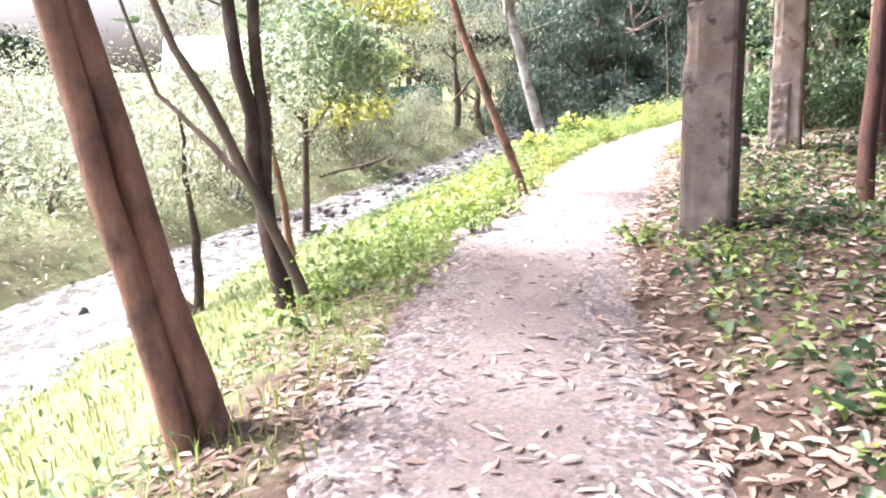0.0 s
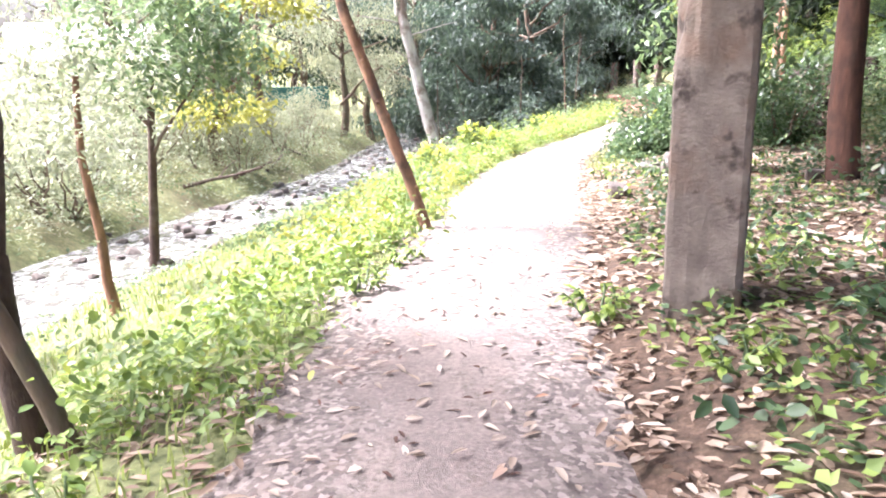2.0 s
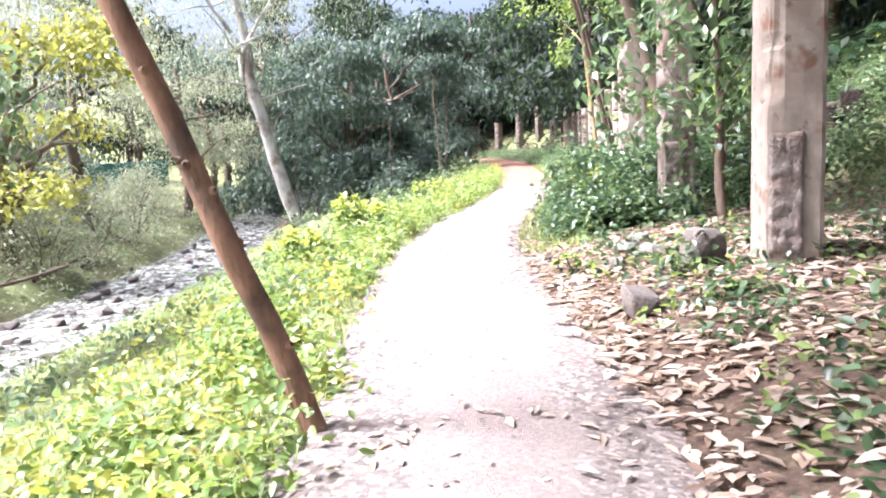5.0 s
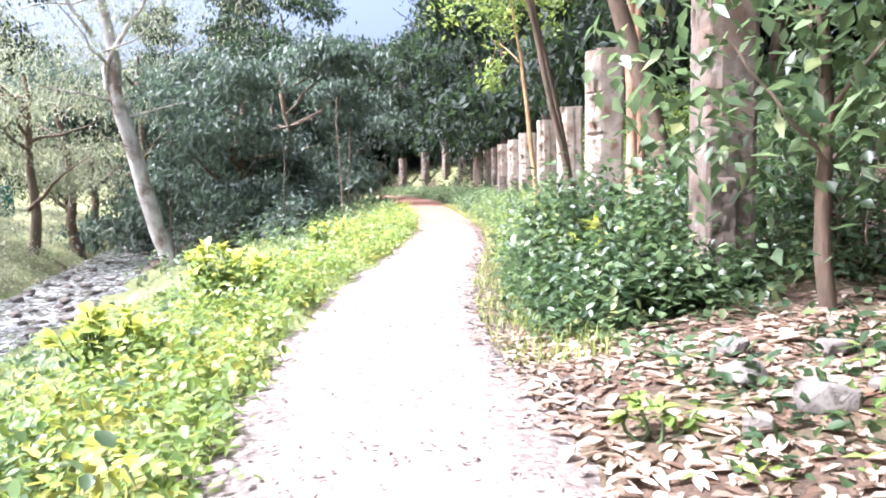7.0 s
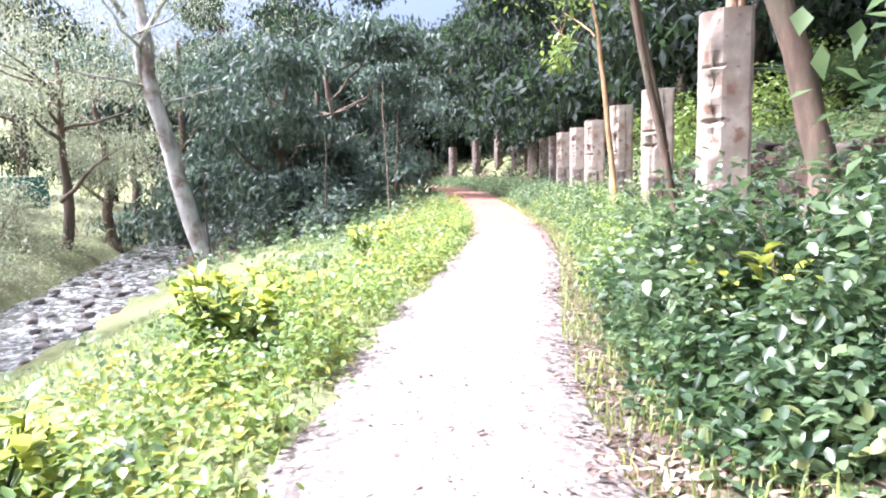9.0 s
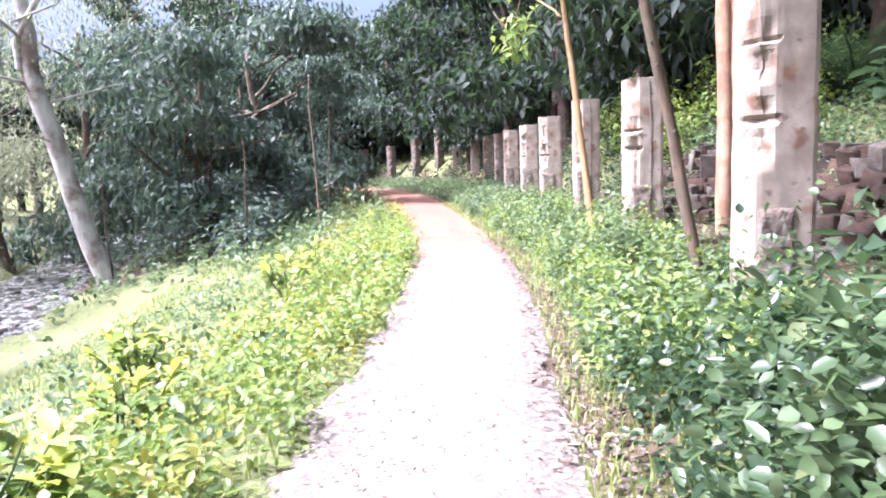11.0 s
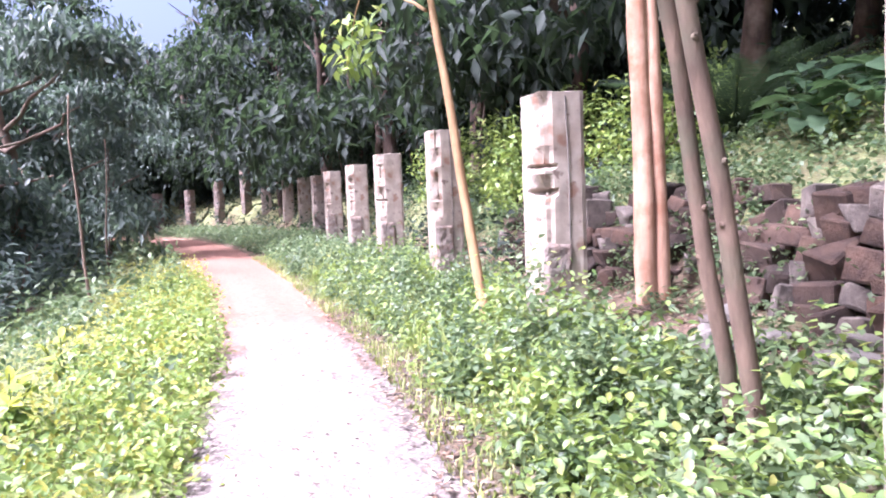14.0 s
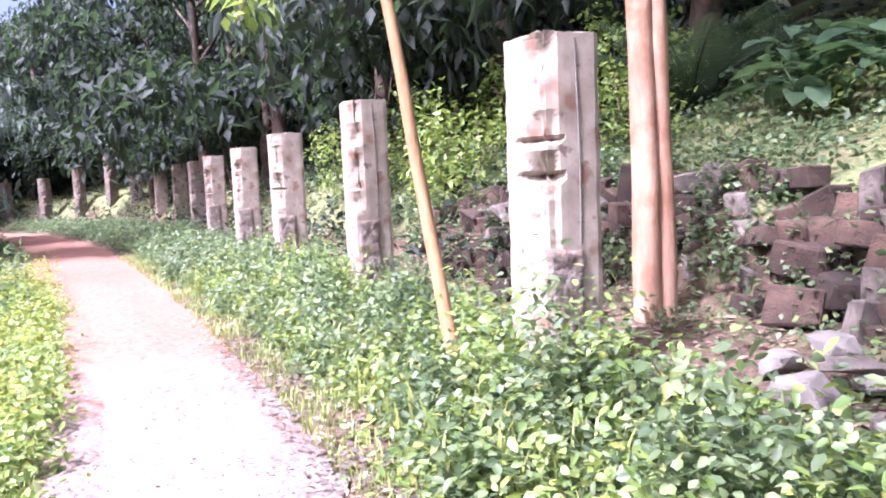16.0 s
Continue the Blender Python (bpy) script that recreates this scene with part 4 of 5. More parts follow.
# One growth in two colours: darkened for shade first, lighter where sunny.
undergrowth("undergrowth", "dense leafy green undergrowth between path and pillars, darkened for shade", 201, 2300, 14.5, 19.5, 1.08, 2.8, 10, 0.56, 0.08, 0.05, LEAF_SHADED, shape=edge_right, oval=True, clump=0.36)
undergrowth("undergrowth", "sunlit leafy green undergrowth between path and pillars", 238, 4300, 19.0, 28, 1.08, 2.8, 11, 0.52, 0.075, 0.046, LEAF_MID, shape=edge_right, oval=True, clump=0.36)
undergrowth("undergrowth", "leafy green undergrowth before the further pillars", 231, 2600, 28, 35, 1.0, 3.0, 9, 0.5, 0.10, 0.06, LEAF_MID, shape=edge_right, clump=0.4)
undergrowth("undergrowth", "pale leafy plants between path and pillars", 202, 4600, 18.5, 32, 1.05, 2.8, 9, 0.52, 0.075, 0.045, LEAF_BRIGHT, 0.55, shape=edge_right, oval=True, clump=0.3)
undergrowth("undergrowth", "low green plants along the far part of the path", 203, 3600, 34, 62, 1.1, 3.6, 8, 0.36, 0.14, 0.08, LEAF_MID, shape=edge_right)
undergrowth("undergrowth", "bushy bright green growth at the path's edge", 204, 2300, 14.2, 17.2, 1.15, 2.6, 10, 0.6, 0.09, 0.055, LEAF_WEED, 0.5, oval=True, clump=0.4)
undergrowth("undergrowth", "scattered dark green plants in leaf litter under the trees", 205, 4200, -2, 14, 1.15, 6.0, 8, 0.22, 0.085, 0.05, LEAF_SHADED, 0.95, 0.9, oval=True, clump=0.4)
undergrowth("undergrowth", "scattered dark green plants in leaf litter under the trees", 206, 1100, -2, 13, 1.1, 3.0, 8, 0.12, 0.08, 0.045, LEAF_BRIGHT, 1.1, 0.8)
undergrowth("undergrowth", "small plants among dry leaves below the stone wall", 214, 1700, 16, 34, 2.9, 4.3, 8, 0.14, 0.075, 0.045, LEAF_MID, 1.0, 1.0)
undergrowth("undergrowth", "creeping plants over the slope above the stone wall", 207, 12000, 12, 44, 4.75, 12, 9, 0.28, 0.10, 0.065, LEAF_WEED, 0.3, 2.5, clump=0.4)
undergrowth("creeper", "creeping plants hanging over the stone wall", 235, 4200, 14, 34, 4.4, 5.6, 8, 0.2, 0.085, 0.055, LEAF_MID, 0.75, 0.9, category="creeper", lift=0.35)
undergrowth("undergrowth", "fresh green growth on the slope above the wall", 208, 1700, 14, 40, 6.6, 11, 12, 0.5, 0.13, 0.07, LEAF_BRIGHT, 1.25, 3.0)
undergrowth("undergrowth", "leafy growth on the floor of the wood, darkened for shade", 209, 2300, 8, 62, 8, 26, 9, 0.9, 0.26, 0.14, LEAF_DARK, 0.5, 4.0)
# Darkened leaves hold the shade between the trunks.
undergrowth("undergrowth", "leafy growth under the trees behind the pillars, darkened for shade", 236, 2600, -3, 13, 5.2, 13, 9, 0.75, 0.17, 0.095, LEAF_SHADED, 0.55, 2.5, clump=0.6)
# Darkened leaves stand in for shade in the gaps between far pillars.
undergrowth("undergrowth", "leafy growth behind the far pillars, darkened for shade", 215, 2300, 28, 76, 3.6, 9.5, 9, 0.7, 0.2, 0.10, LEAF_DARK, 0.2, 3.0)
undergrowth("undergrowth", "low yellow-green plants along the sunny path edge", 210, 7000, 5, 34, -2.1, -0.78, 8, 0.27, 0.072, 0.042, LEAF_BRIGHT, 0.4, oval=True, clump=0.3)
undergrowth("undergrowth", "darker leafy clumps on the sunny bank", 237, 1500, 11, 33, -4.5, -1.1, 9, 0.28, 0.095, 0.058, LEAF_WEED, 1.0, 1.6, oval=True, clump=0.32)
undergrowth("undergrowth", "low yellow-green plants along the sunny path edge", 211, 3600, 8, 40, -2.7, -0.8, 8, 0.26, 0.072, 0.042, LEAF_YELLOW, 0.65, oval=True, clump=0.35)
undergrowth("undergrowth", "low green plants on the grassy bank", 212, 3600, -2, 38, -5.5, -1.5, 7, 0.13, 0.07, 0.04, LEAF_MID, 0.9)
undergrowth("undergrowth", "leafy plants in the shade below the wood", 213, 1700, 30, 62, -9, -1.4, 9, 0.45, 0.2, 0.11, LEAF_MID, 0.6, 3.0)
grass("grass", "yellow-green grass on the bank of the stream", 220, 34000, -3, 36, -6, -0.8, 0.16, GRASS, 0.55)
grass("grass", "tufts of long grass at the foot of the pillars", 221, 5000, 22, 34, 1.1, 2.6, 0.42, GRASS, 1.1, 0.02)
grass("grass", "short grass along the path's edge", 222, 9000, 14, 40, 0.72, 1.5, 0.14, GRASS, 0.3)


def shrubs(seed, places, tall, wide, mat, label, per=26, clumps=22, length=0.13, width=0.055, name="shrub", category="shrub", group="shrubs beyond the stream"):
    """Bushy shrubs: crooked stems from one foot, leaf clumps over them."""
    rng = np.random.RandomState(seed)
    made = []
    for v in range(3):
        stems, c = [], []
        for _ in range(5):
            a, r = rng.uniform(0, 6.3), rng.uniform(0.2, 0.8)
            e = np.array((math.cos(a) * r * wide, math.sin(a) * r * wide, tall * rng.uniform(0.55, 0.95)))
            stems.append(limb(rng, (0, 0, 0), e, 0.025, 0.008, 6, 0.05))
        for _ in range(clumps):
            a, r, h = rng.uniform(0, 6.3), math.sqrt(rng.uniform(0, 1)), rng.uniform(0.12, 1.0)
            r *= math.sqrt(max(0.1, 1 - (h - 0.3) ** 2))
            c.append((math.cos(a) * r * wide, math.sin(a) * r * wide, h * tall))
        made.append(([mesh_of("stem", *tube([q], 5), BARK_GREY, True) for q in stems], mesh_of("foliage", *leaves(rng, c, per, 0.16 * wide + 0.06, length, width, 0.3, 0.5), mat)))
    for k, (x, y) in enumerate(places):
        t = thing(name, x, y, height(x, y) - 0.03, label, category, group, turn=rng.uniform(0, 360))
        q = rng.uniform(0.75, 1.2)
        t.scale = (q, q, q * rng.uniform(0.85, 1.1))
        for st in made[k % 3][0]:
            part("stem", st, t)
        part("foliage", made[k % 3][1], t)


rs = np.random.RandomState(31)
far_bank = []
for i in range(15, 150, 2):
    p, t = STREAM[min(i, len(STREAM) - 1)], STREAM_T[min(i, len(STREAM) - 1)]
    for _ in range(2):
        o = rs.uniform(1.7, 9.0)
        far_bank.append((p[0] - o * t[1] + rs.normal(0, 0.4), p[1] + o * t[0] + rs.normal(0, 0.4)))
far_bank = [q for q in far_bank if 1 < q[1] < 44]
shrubs(301, far_bank, 1.7, 1.25, LEAF_PALE, "pale olive-green shrub on the far bank", 32, 30, 0.13, 0.05)
rs2 = np.random.RandomState(32)
tall_bank = []
while len(tall_bank) < 44:
    q = (rs2.uniform(-17, -1), rs2.uniform(7, 44))
    r_, _k = near(STREAM, STREAM_T, [q[0]], [q[1]])
    if -13 < r_[0] < -3.2:
        tall_bank.append(q)
shrubs(305, tall_bank, 2.5, 1.7, LEAF_PALE, "tall pale olive-green bush on the far bank", 46, 40, 0.15, 0.055)
shrubs(302, [(16.0, 25.6), (16.9, 26.8), (17.6, 25.4), (18.6, 26.4), (17.9, 27.6), (17.6, 23.6), (16.3, 23.4), (14.4, 14.8), (12.8, 13.2), (18.2, 28.6), (18.4, 30.4)], 1.6, 0.9, LEAF_BRIGHT, "bright green leafy shrub on the slope behind the pillars", 40, 26, 0.15, 0.07, group="shrubs on the slope")
shrubs(303, [(8.4, 33), (9.9, 36.5), (7.2, 36), (11.6, 39), (6.5, 39), (9.0, 42)], 1.5, 1.0, LEAF_BLUE, "young blue-green shrub at the edge of the wood", 30, 24, 0.26, 0.10, group="shrubs at the wood's edge")
# These shrubs' leaves are darkened for the shade of overhanging trees.
shrubs(304, [(6.3, 14.9), (7.0, 14.4), (6.9, 15.6), (7.7, 15.0), (8.3, 14.2), (7.6, 13.5), (8.6, 15.4), (9.2, 14.2)], 0.95, 0.6, LEAF_SHADED, "dense green shrub beside the path under the pillars", 56, 26, 0.095, 0.05, group="shrubs by the path")


# ---- large-leaved plants ----
def blade(length, width, mat, name="leaf"):
    """One broad pointed leaf, cupped along its midrib, with a stalk."""
    v, f = [], []
    n = 5
    for i in range(n + 1):
        t = i / n
        w = width / 2 * math.sin(math.pi * min(1, t * 0.93 + 0.07)) ** 0.8 if i < n else 0.0
        z = 0.10 * length * math.sin(t * 2.2) - 0.22 * length * t * t
        v += [(t * length, -w, z + 0.10 * w), (t * length, 0, z - 0.10 * w), (t * length, w, z + 0.10 * w)]
    for i in range(n):
        a = i * 3
        f += [(a, a + 3, a + 4, a + 1), (a + 1, a + 4, a + 5, a + 2)]
    return mesh_of(name, v, f, mat, True)


def leafy_plant(name, x, y, seed, tall, wide, count, length, mat, label, group="", fresh=None, lift=0.0):
    """Upright stems that carry single large leaves."""
    rng = np.random.RandomState(seed)
    t = thing(name, x, y, height(x, y) - 0.02, label, "plant", group)
    t.rotation_euler = (0, 0, rng.uniform(0, 6.3))
    kinds = [blade(length * q, length * q * w, mat) for q, w in ((1.0, 0.5), (0.8, 0.55), (0.65, 0.45))]
    if fresh:
        kinds.append(blade(length * 0.75, length * 0.36, fresh))
    m = max(4, count // 11)
    ends = []
    for i in range(m):
        a, r = 6.283 * i / m + rng.uniform(-0.4, 0.4), rng.uniform(0.25, 0.95) * wide
        e = np.array((math.cos(a) * r, math.sin(a) * r, tall * (1.05 - 0.35 * r / wide) * rng.uniform(0.75, 1.05)))
        line = limb(rng, (math.cos(a) * 0.04, math.sin(a) * 0.04, 0), e, 0.012, 0.006, 6, 0.015)
        ends.append(line)
        v, f = tube([line], 6)
        part("stem", mesh_of("stem", v, f, LEAF_MID, True), t)
    for i in range(count):
        line = ends[i % m]
        k = rng.uniform(0.35, 1.0) ** 0.7
        j = min(int(k * (len(line) - 1)), len(line) - 2)
        g = k * (len(line) - 1) - j
        p = np.array(line[j][:3]) * (1 - g) + np.array(line[j + 1][:3]) * g
        top = k > 0.72 and fresh is not None and rng.uniform() < 0.75
        lf = part("leaf", kinds[3] if top else kinds[rng.randint(3)], t)
        yaw = math.degrees(math.atan2(p[1], p[0])) + rng.normal(0, 75)
        q = rng.uniform(0.75, 1.15)
        lf.matrix_basis = pose(*p, rng.normal(0, 15), -(rng.uniform(5, 55) if top else rng.uniform(-35, 25)) + lift, yaw) @ Matrix.Diagonal((q, q, q, 1))
    return t


G = "large-leaved plants along the bank"
leafy_plant("leafy_bush", 3.25, 17.45, 401, 0.82, 0.46, 260, 0.21, BUSH, "bushy green plant with bright young leaves beside the path", G, BUSH_FRESH)
leafy_plant("leafy_bush", 1.98, 15.15, 402, 0.66, 0.42, 210, 0.18, BUSH, "bushy green plant with bright young leaves on the bank", G, BUSH_FRESH)
leafy_plant("leafy_bush", 6.4, 23.1, 403, 0.8, 0.42, 150, 0.2, BUSH, "upright green plant on the sunny bank", G, BUSH_FRESH)
leafy_plant("leafy_bush", 7.6, 25.2, 404, 0.6, 0.36, 60, 0.18, BUSH, "leafy green plant on the sunny bank", G, BUSH_FRESH)
leafy_plant("leafy_bush", 4.0, 18.9, 405, 0.5, 0.42, 120, 0.17, BUSH, "low leafy plant with bright leaves on the bank", G, BUSH_FRESH)
leafy_plant("leafy_bush", 4.3, 20.99, 415, 0.62, 0.42, 150, 0.19, BUSH, "bushy plant with bright yellow-green young leaves at the bank", G, BUSH_FRESH)
leafy_plant("leafy_bush", 0.35, 7.3, 406, 0.24, 0.28, 90, 0.09, BUSH, "small leafy plant at the path's edge", G)
leafy_plant("leafy_bush", 0.75, 8.1, 407, 0.18, 0.25, 70, 0.08, BUSH, "small bright plant at the path's edge", G)
leafy_plant("leafy_bush", -0.9, 4.9, 408, 0.2, 0.22, 60, 0.09, BUSH, "small leafy plant below the slanting tree", G)
leafy_plant("broad_leaved_plant", 3.9, 11.9, 409, 0.24, 0.22, 50, 0.11, BUSH, "small broad-leaved plant in dry leaves", "broad-leaved plants")
leafy_plant("broad_leaved_plant", 6.0, 14.75, 410, 0.72, 0.55, 110, 0.2, BUSH, "broad-leaved green plant by the path", "broad-leaved plants", BUSH_FRESH)
leafy_plant("broad_leaved_plant", 2.0, 5.2, 411, 0.22, 0.28, 90, 0.085, BUSH, "small leafy plant in front of a pillar", "broad-leaved plants")
leafy_plant("broad_leaved_plant", 1.75, 6.35, 412, 0.28, 0.3, 100, 0.09, BUSH, "small leafy plant beside a pillar", "broad-leaved plants")
leafy_plant("broad_leaved_plant", 1.75, 2.7, 413, 0.16, 0.35, 70, 0.09, BUSH, "low dark plant in leaf litter", "broad-leaved plants")
leafy_plant("broad_leaved_plant", 2.5, 3.6, 414, 0.16, 0.35, 70, 0.09, BUSH, "low dark plant in leaf litter", "broad-leaved plants")
for k, (x, y) in enumerate([(15.6, 20.6), (16.2, 21.1), (16.3, 20.0), (15.4, 19.6), (16.9, 20.8), (16.6, 19.0)]):
    leafy_plant("elephant_ear", x, y, 420 + k, 1.05, 0.75, 34, 0.52, BUSH_DEEP, "large-leaved deep green plant on the slope", "large plants on the slope")

# Small broad-leaved tree that hangs over the right side of the path.
rng = np.random.RandomState(88)
hang = np.array([(rng.normal(0, 0.6), rng.normal(0, 0.6), rng.uniform(1.1, 4.0)) for _ in range(95)])
tree("broad_leaved_tree", 6.35, 12.75, [limb(rng, (0, 0, 0), (-0.05, 0.1, 3.2), 0.06, 0.03, 8, 0.02)] + [limb(rng, (0, 0.02 * i, 0.7 + 0.3 * i), (0.65 * math.cos(i * 2.4), 0.65 * math.sin(i * 2.4), 1.6 + 0.28 * i), 0.022, 0.008, 6, 0.04) for i in range(7)], BARK_GREY,
     "small tree with broad drooping green leaves over the path", crown=mesh_of("crown", *leaves(rng, hang, 20, 0.2, 0.17, 0.085, 0.5, 0.4), LEAF_WEED))


def palm(x, y, seed, count, reach):
    """A trunkless palm: arching fronds with rows of narrow leaflets."""
    rng = np.random.RandomState(seed)
    t = thing("palm", x, y, height(x, y), "dark green palm with arching fronds on the slope", "palm")
    for i in range(count):
        a = 6.283 * i / count + rng.uniform(-0.2, 0.2)
        up = rng.uniform(0.9, 1.3)
        mid = []
        for k in range(15):
            q = k / 14
            r = reach * q * math.cos(up * (1 - 0.55 * q))
            mid.append((math.cos(a) * r, math.sin(a) * r, reach * (math.sin(up) * q - 0.42 * q * q), 0.018 * (1 - 0.8 * q)))
        v, f = tube([mid], 5)
        fr = part("frond", mesh_of("frond", v, f, LEAF_DARK, True), t)
        lv, lf = [], []
        for k in range(2, 60):
            q = k / 60 * 14
            j, g = int(q), q - int(q)
            p = np.array(mid[j][:3]) * (1 - g) + np.array(mid[min(j + 1, 14)][:3]) * g
            along = np.array(mid[min(j + 1, 14)][:3]) - np.array(mid[max(j - 1, 0)][:3])
            along /= np.linalg.norm(along)
            for sgn in (-1, 1):
                side = np.array((-math.sin(a), math.cos(a), 0)) * sgn
                way = side * 0.75 + along * 0.55 + np.array((0, 0, -0.25))
                ln = 0.42 * math.sin(math.pi * (0.12 + 0.82 * k / 60)) * reach / 2
                b = len(lv)
                lv += [p - along * 0.012, p + along * 0.012, p + way * ln * 0.5 + along * 0.012, p + way * ln]
                lf += [(b, b + 1, b + 2), (b, b + 2, b + 3)]
        part("frond_blade", mesh_of("frond_blade", lv, lf, LEAF_DARK), fr)


palm(17.8, 22.7, 501, 22, 2.6)


# ---- stones ----
def stone_mesh(seed, size, mat, points=16):
    rng = np.random.RandomState(seed)
    bm = bmesh.new()
    for _ in range(points):
        p = rng.uniform(-1, 1, 3)
        p /= max(np.abs(p).max(), 0.2) ** 0.7 * (1 + 0.25 * np.linalg.norm(p))
        bm.verts.new(p * np.array(size) * 0.72)
    hull = bmesh.ops.convex_hull(bm, input=bm.verts)
    bmesh.ops.delete(bm, geom=list({g for g in hull["geom_interior"] + hull["geom_unused"] if isinstance(g, bmesh.types.BMVert)}), context="VERTS")
    bmesh.ops.bevel(bm, geom=bm.edges[:], offset=0.05 * min(size), segments=1, affect="EDGES")
    return bm_mesh("stone", bm, mat, False)


def stone(name, x, y, seed, size, mat, label, turn=0.0, sink=0.25, group="", tilt=(0, 0), lift=0.0):
    ob = new(name, stone_mesh(seed, size, mat, 22))
    ob.matrix_basis = pose(x, y, height(x, y) + size[2] * (0.72 - sink) + lift, tilt[0], tilt[1], turn)
    return tagged(ob, label, "stone", group)


stone("rock", 4.38, 10.72, 601, (0.3, 0.26, 0.3), ROCK, "dark angular rock in dry leaves", 20, group="rocks by the pillar")
stone("rock", 3.44, 10.21, 602, (0.26, 0.2, 0.2), ROCK, "smaller dark rock in dry leaves", 70, group="rocks by the pillar")
stone("rock", 4.5, 11.5, 603, (0.22, 0.16, 0.12), ROCK_GREY, "flat grey rock in dry leaves", 110, group="rocks by the pillar")
for k, (x, y, q) in enumerate([(6.5, 9.2, 0.3), (5.3, 9.4, 0.2), (6.0, 9.0, 0.22), (7.1, 9.6, 0.3), (4.9, 7.8, 0.16), (5.7, 7.4, 0.2)]):
    stone("rock", x, y, 660 + k, (q, q * 0.8, q * 0.75), ROCK, "dark rock in the shade of the trees", 70 * k, group="rocks in the shade")
for k, (x, y, q) in enumerate([(4.6, 12.0, 0.2), (4.2, 11.6, 0.14), (5.0, 12.4, 0.17), (4.9, 11.5, 0.12), (5.3, 12.0, 0.15)]):
    stone("rock", x, y, 610 + k, (q, q * 0.8, q * 0.55), ROCK_GREY, "pale broken stone among dry leaves", 40 * k, group="broken stones")
for k, (x, y, a, b, c, h) in enumerate([(10.3, 19.3, 0.34, 0.22, 0.16, 0), (10.75, 19.75, 0.36, 0.24, 0.18, 0), (11.1, 19.4, 0.30, 0.26, 0.15, 0), (10.5, 19.5, 0.36, 0.24, 0.09, 0.27), (11.35, 20.0, 0.28, 0.2, 0.14, 0), (11.0, 19.65, 0.3, 0.2, 0.09, 0.29), (10.0, 18.8, 0.3, 0.2, 0.12, 0), (10.6, 18.7, 0.4, 0.25, 0.12, 0), (11.2, 18.8, 0.3, 0.25, 0.14, 0)]):
    stone("stone_block", x, y, 630 + k, (a, b, c), ROCK_GREY if k % 3 else ROCK, "broken grey stone block in a low heap", 25 + 37 * k, 0.2, "heap of stone blocks", (4 * (k % 3) - 4, 5 - 3 * (k % 4)), h)
for k, (sv_, d_) in enumerate([(27.2, 3.7), (27.7, 3.9), (28.4, 3.8), (29.1, 4.0), (26.4, 4.1), (25.6, 4.3)]):
    x, y = beside(sv_, d_)
    stone("rock", x, y, 650 + k, (0.32, 0.25, 0.24), ROCK_RED, "reddish-brown boulder at the foot of the slope", 50 * k, 0.3, "boulders behind the pillars")
for k in range(190):
    i = rs.randint(28, 150) if k % 2 else rs.randint(88, 135)
    p, t = STREAM[min(i, len(STREAM) - 1)], STREAM_T[min(i, len(STREAM) - 1)]
    o = rs.uniform(-1.9, 1.7)
    q = rs.uniform(0.12, 0.34)
    ob = stone("river_stone", p[0] + o * t[1], p[1] - o * t[0], 700 + k % 9, (q, q * 0.8, q * 0.55), ROCK if k % 3 else ROCK_GREY, "dark wet stone in the shallow stream", rs.uniform(0, 360), 0.0, "stones in the stream")
    ob.location.z = WATER - float(fall(ob.location.y)) + q * rs.uniform(0.0, 0.22)

# ---- distance beyond the stream ----
WHITE = surface("white_wall", [(0.3, (0.62, 0.60, 0.57)), (0.7, (0.8, 0.79, 0.77))], 3, 0.8, 30, 0.1)
GLASS_DARK, gnt, gb = material("window_glass")
gb.inputs["Base Color"].default_value, gb.inputs["Roughness"].default_value = (0.03, 0.045, 0.05, 1), 0.08
GREEN_SHEET = surface("green_sheeting", [(0.3, (0.01, 0.07, 0.065)), (0.7, (0.02, 0.12, 0.11))], 4, 0.6, 20, 0.2)


def box_mesh(name, sx, sy, sz, mat, bevel=0.02):
    bm = bmesh.new()
    bmesh.ops.create_cube(bm, size=1)
    bmesh.ops.scale(bm, vec=(sx, sy, sz), verts=bm.verts)
    if bevel:
        bmesh.ops.bevel(bm, geom=bm.edges[:], offset=bevel, segments=1, affect="EDGES")
    return bm_mesh(name, bm, mat, False)


def house(x, y, turn, wide, deep, tall, label):
    t = thing("house", x, y, height(x, y) - 0.2, label, "house", turn=turn)
    part("wall", box_mesh("wall", wide, deep, tall, WHITE), t).location = (0, 0, tall / 2)
    bm = bmesh.new()
    w, d, o = wide / 2 + 0.5, deep / 2 + 0.5, tall
    vs = [bm.verts.new(p) for p in ((-w, -d, o), (w, -d, o), (w, d, o), (-w, d, o), (-w, 0, o + 1.6), (w, 0, o + 1.6))]
    for q in ((0, 1, 5, 4), (2, 3, 4, 5), (0, 4, 3), (1, 2, 5), (3, 2, 1, 0)):
        bm.faces.new([vs[i] for i in q])
    part("roof", bm_mesh("roof", bm, WHITE, False), t, "pale sheet roof")
    n = int(wide / 1.8)
    for i in range(n):
        wd = part("window", box_mesh("window", 1.15, 0.08, 1.2, ROCK), t, "dark window")
        wd.location = (-wide / 2 + (i + 0.5) * wide / n, -deep / 2 - 0.03, tall * 0.55)
        part("pane", box_mesh("pane", 1.0, 0.04, 1.05, GLASS_DARK, 0.0), wd).location = (0, -0.05, 0)


house(-8.7, 36.5, 14, 6.5, 5, 2.5, "low white house with dark windows beyond the stream")
f_ = thing("sheet_fence", -5.2, 44, height(-5.2, 44), "dark green sheet fence on the far bank", "fence", turn=-12)
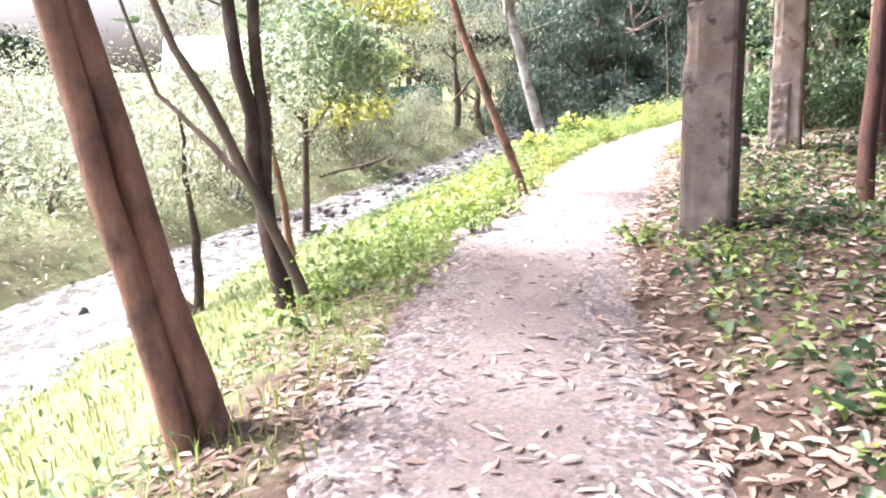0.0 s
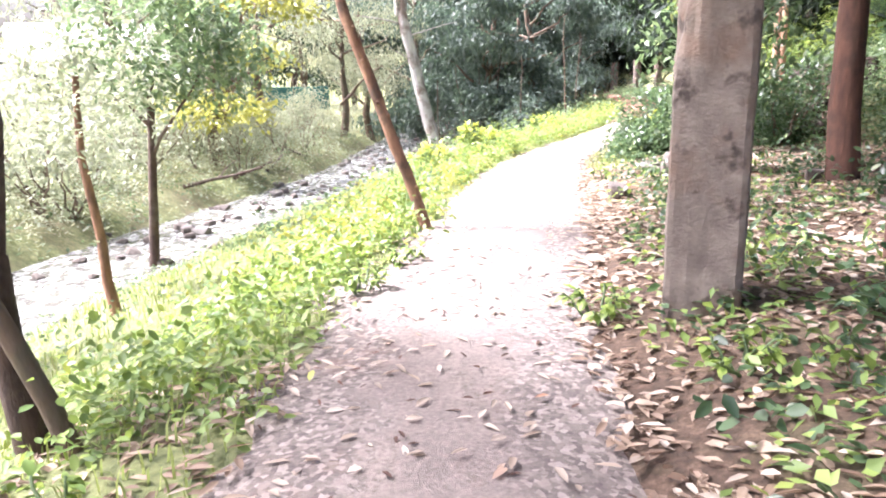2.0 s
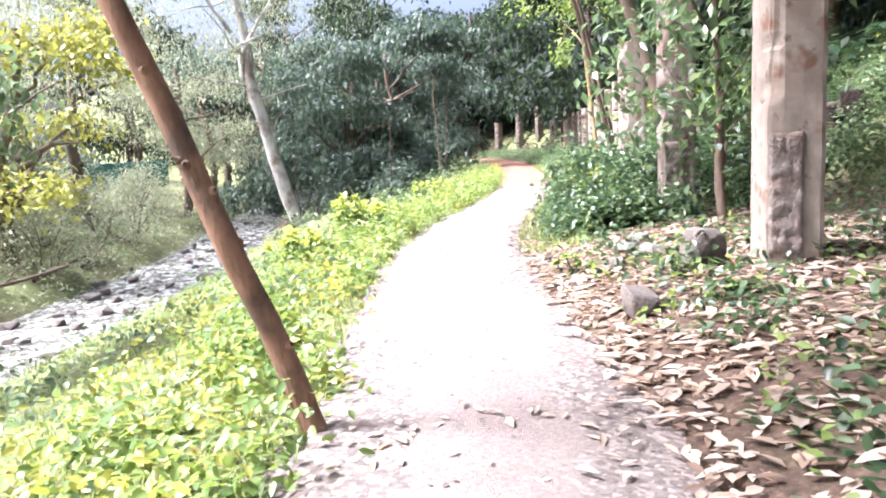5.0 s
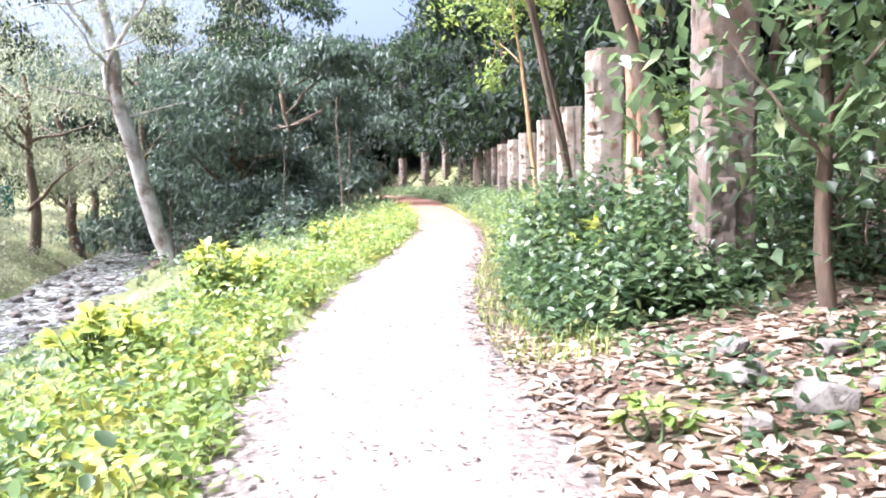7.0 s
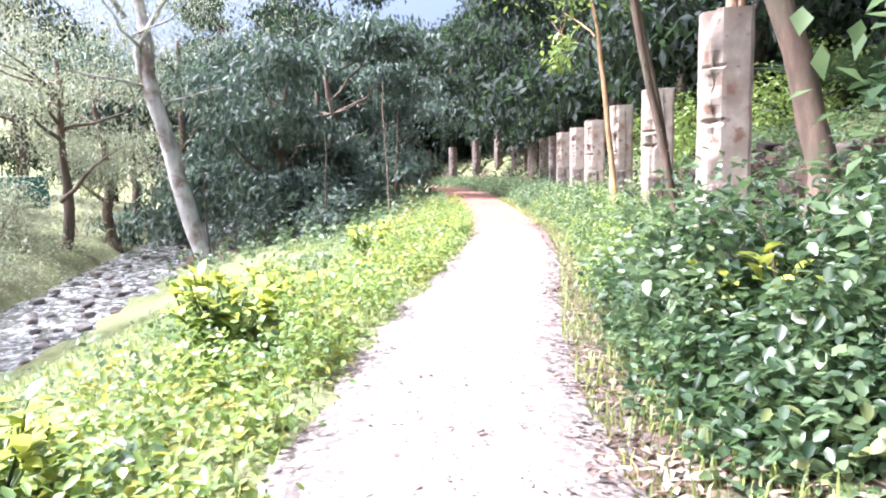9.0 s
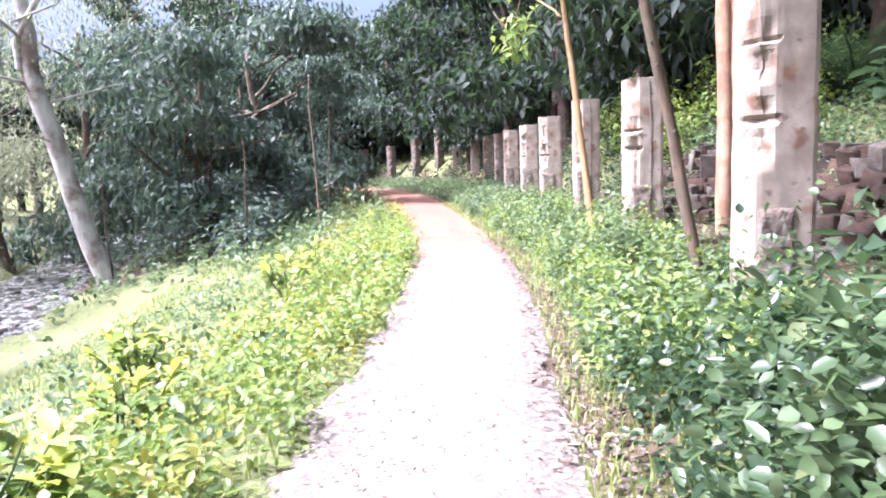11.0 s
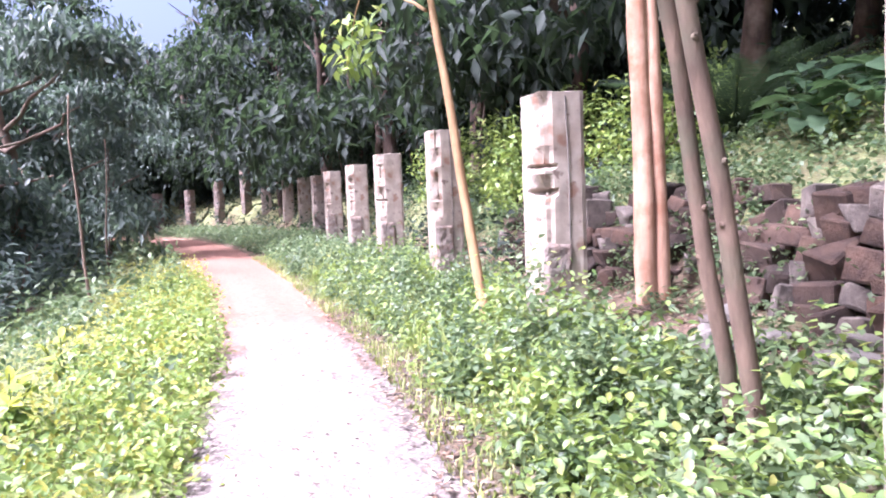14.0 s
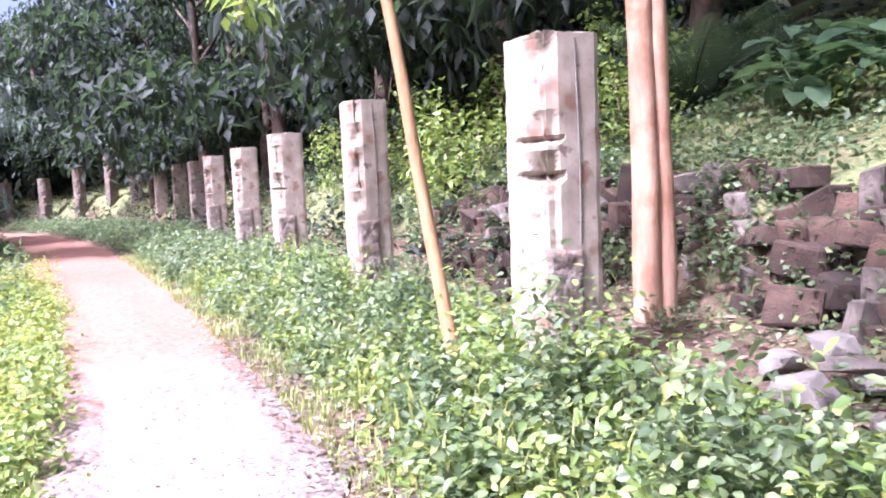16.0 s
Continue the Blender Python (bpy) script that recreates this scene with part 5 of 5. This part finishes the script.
for i in range(6):
    part("panel", box_mesh("panel", 1.9, 0.04, 1.2, GREEN_SHEET, 0.01), f_).location = (i * 1.94 - 4.8, 0, 0.65)
    v, f = tube([[(0, 0, -0.2, 0.04), (0, 0, 1.8, 0.04)]], 8)
    part("post", mesh_of("post", v, f, BARK_DARK, True), f_).location = (i * 1.94 - 5.77, 0.05, 0)

# Thin poles of young trees under the wood's edge.
rs = np.random.RandomState(41)
for k in range(46):
    x, y = beside(rs.uniform(33, 62), rs.uniform(-9, -2.6)) if k < 30 else beside(rs.uniform(30, 60), rs.uniform(5, 11))
    t = thing("sapling", x, y, height(x, y) - 0.05, "thin bare-stemmed sapling in the shade of the wood", "sapling", "saplings under the wood")
    v, f = tube([limb(rs, (0, 0, 0), (rs.normal(0, 0.25), rs.normal(0, 0.25), rs.uniform(2.6, 4.2)), 0.035, 0.015, 6, 0.04)], 6)
    part("stem", mesh_of("stem", v, f, BARK_DARK if k % 3 else BARK_GREY, True), t)
# Fallen timber on the far bank of the stream.
for k, (x, y, a, ln) in enumerate([(-3.6, 22.5, 20, 2.2), (-1.8, 27.5, 70, 1.8), (-6.8, 9.2, 95, 2.6), (-0.6, 31.5, 120, 2.0), (-2.6, 25.2, 40, 1.5)]):
    v, f = tube([limb(rs, (0, 0, 0), (ln, 0.2, 0.35), 0.06, 0.03, 7, 0.04), limb(rs, (ln * 0.4, 0.08, 0.12), (ln * 0.7, 0.5, 0.55), 0.03, 0.012, 5, 0.03)], 7)
    ob = new("fallen_branch", mesh_of("fallen_branch", v, f, BARK_DARK, True))
    ob.matrix_basis = pose(x, y, height(x, y) + 0.05, 0, 0, a)
    tagged(ob, "dead dark branch lying on the far bank", "branch", "fallen branches")


# ---- dry leaves ----
def litter(seed, n, s0, s1, d0, d1, length, width, patchy, label, mat=LEAF_DRY):
    x, y, s, d = scatter(seed, n, s0, s1, d0, d1, patchy, 1.0)
    z = np.maximum(land(x, y), np.where(np.abs(d) < 0.95, 0.03, -9)) + 0.012
    v, f = leaves(np.random.RandomState(seed + 1), np.stack([x, y, z], 1), 1, (0.01, 0.01, 0.006), length, width, 0.0, 0.10, 0.18, True, 0.16)
    tagged(new("dry_leaves", mesh_of("dry_leaves", v, f, mat)), label, "dry leaves", kind="stuff")


litter(801, 14000, -2, 14, 0.7, 5.5, 0.10, 0.04, 0.35, "dry brown leaves covering the ground under the trees")
litter(802, 950, -2, 9.5, -0.95, 0.95, 0.10, 0.034, 0.5, "pale dry leaves scattered on the path", LEAF_STRAW)
litter(803, 2600, 9.5, 15, 0.75, 3.6, 0.11, 0.042, 0.3, "large dry leaves heaped at the path's edge")
litter(809, 1300, 7, 15, 0.7, 3.8, 0.17, 0.07, 0.2, "large pale curled leaves among the litter", LEAF_STRAW)
litter(812, 1500, -2, 9, 0.7, 4.5, 0.11, 0.04, 0.4, "pale dry leaves among the brown litter", LEAF_STRAW)
litter(804, 2200, -2, 6, -1.9, -0.75, 0.11, 0.035, 0.5, "dry leaves between the path and the bank")
litter(805, 2000, 12, 30, -0.95, 0.95, 0.045, 0.013, 0.75, "small dark twigs and crumbs of leaf on the pale path", BARK_DARK)
litter(810, 1400, 8, 26, -0.95, 0.98, 0.03, 0.022, 0.5, "small loose gravel on the path", ROCK)
litter(811, 1500, 13, 28, 0.6, 1.15, 0.06, 0.035, 0.5, "small dark stones and crumbs along the path's edge", ROCK)
litter(808, 320, -2, 8, -0.9, 0.9, 0.07, 0.02, 0.6, "dark fallen leaves on the path", BARK_RED)
litter(806, 2600, 13, 30, 0.55, 1.2, 0.07, 0.024, 0.7, "dry leaves along the path's edge")
litter(807, 5000, 15, 33, 2.5, 4.7, 0.10, 0.04, 0.6, "dry leaves below the stone wall")

# ---- stones of the wall, one by one ----
wall = thing("stone_wall", *beside(24, 4.5), 0.0, "tumbled dry-stone retaining wall of reddish-brown blocks in the slope", "stone wall")
at0 = wall.matrix_basis.inverted()
def block_mesh(seed, size, mat):
    """A rough squared block: a cube with its corners knocked about."""
    rng = np.random.RandomState(seed)
    bm = bmesh.new()
    bmesh.ops.create_cube(bm, size=1)
    for v in bm.verts:
        v.co = Vector([c * q * (1 + e) for c, q, e in zip(v.co, size, rng.uniform(-0.4, 0.25, 3))])
    bmesh.ops.bevel(bm, geom=bm.edges[:], offset=0.018, segments=1, affect="EDGES")
    return bm_mesh("stone", bm, mat, False)


blocks = [block_mesh(900 + k, (0.22 + 0.07 * (k % 4), 0.34, 0.20 + 0.05 * (k % 5)), ROCK_RED if k % 4 else ROCK) for k in range(16)]
rs = np.random.RandomState(51)
for row in range(6):
    s = 16.5 + rs.uniform(0, 0.3)
    while s < 31:
        d_ = 4.50 + 0.11 * row + 0.16 * math.sin(s * 1.3) + rs.normal(0, 0.06)
        x, y = beside(s, d_)
        z = 0.42 + 0.20 * row + 0.07 * math.sin(s * 2.1 + row) + rs.normal(0, 0.04)
        if rs.uniform() > 0.02 + 0.12 * max(0, row - 3):
            ob = part("stone", blocks[rs.randint(16)], wall)
            q = rs.uniform(0.7, 1.25)
            tx, ty = np.interp(s, PATH_S, PATH_T[:, 0]), np.interp(s, PATH_S, PATH_T[:, 1])
            ob.matrix_basis = at0 @ pose(x, y, z, rs.normal(0, 9), rs.normal(0, 10), math.degrees(math.atan2(ty, tx)) + rs.normal(0, 16)) @ Matrix.Diagonal((q, q, q, 1))
        s += rs.uniform(0.23, 0.36)
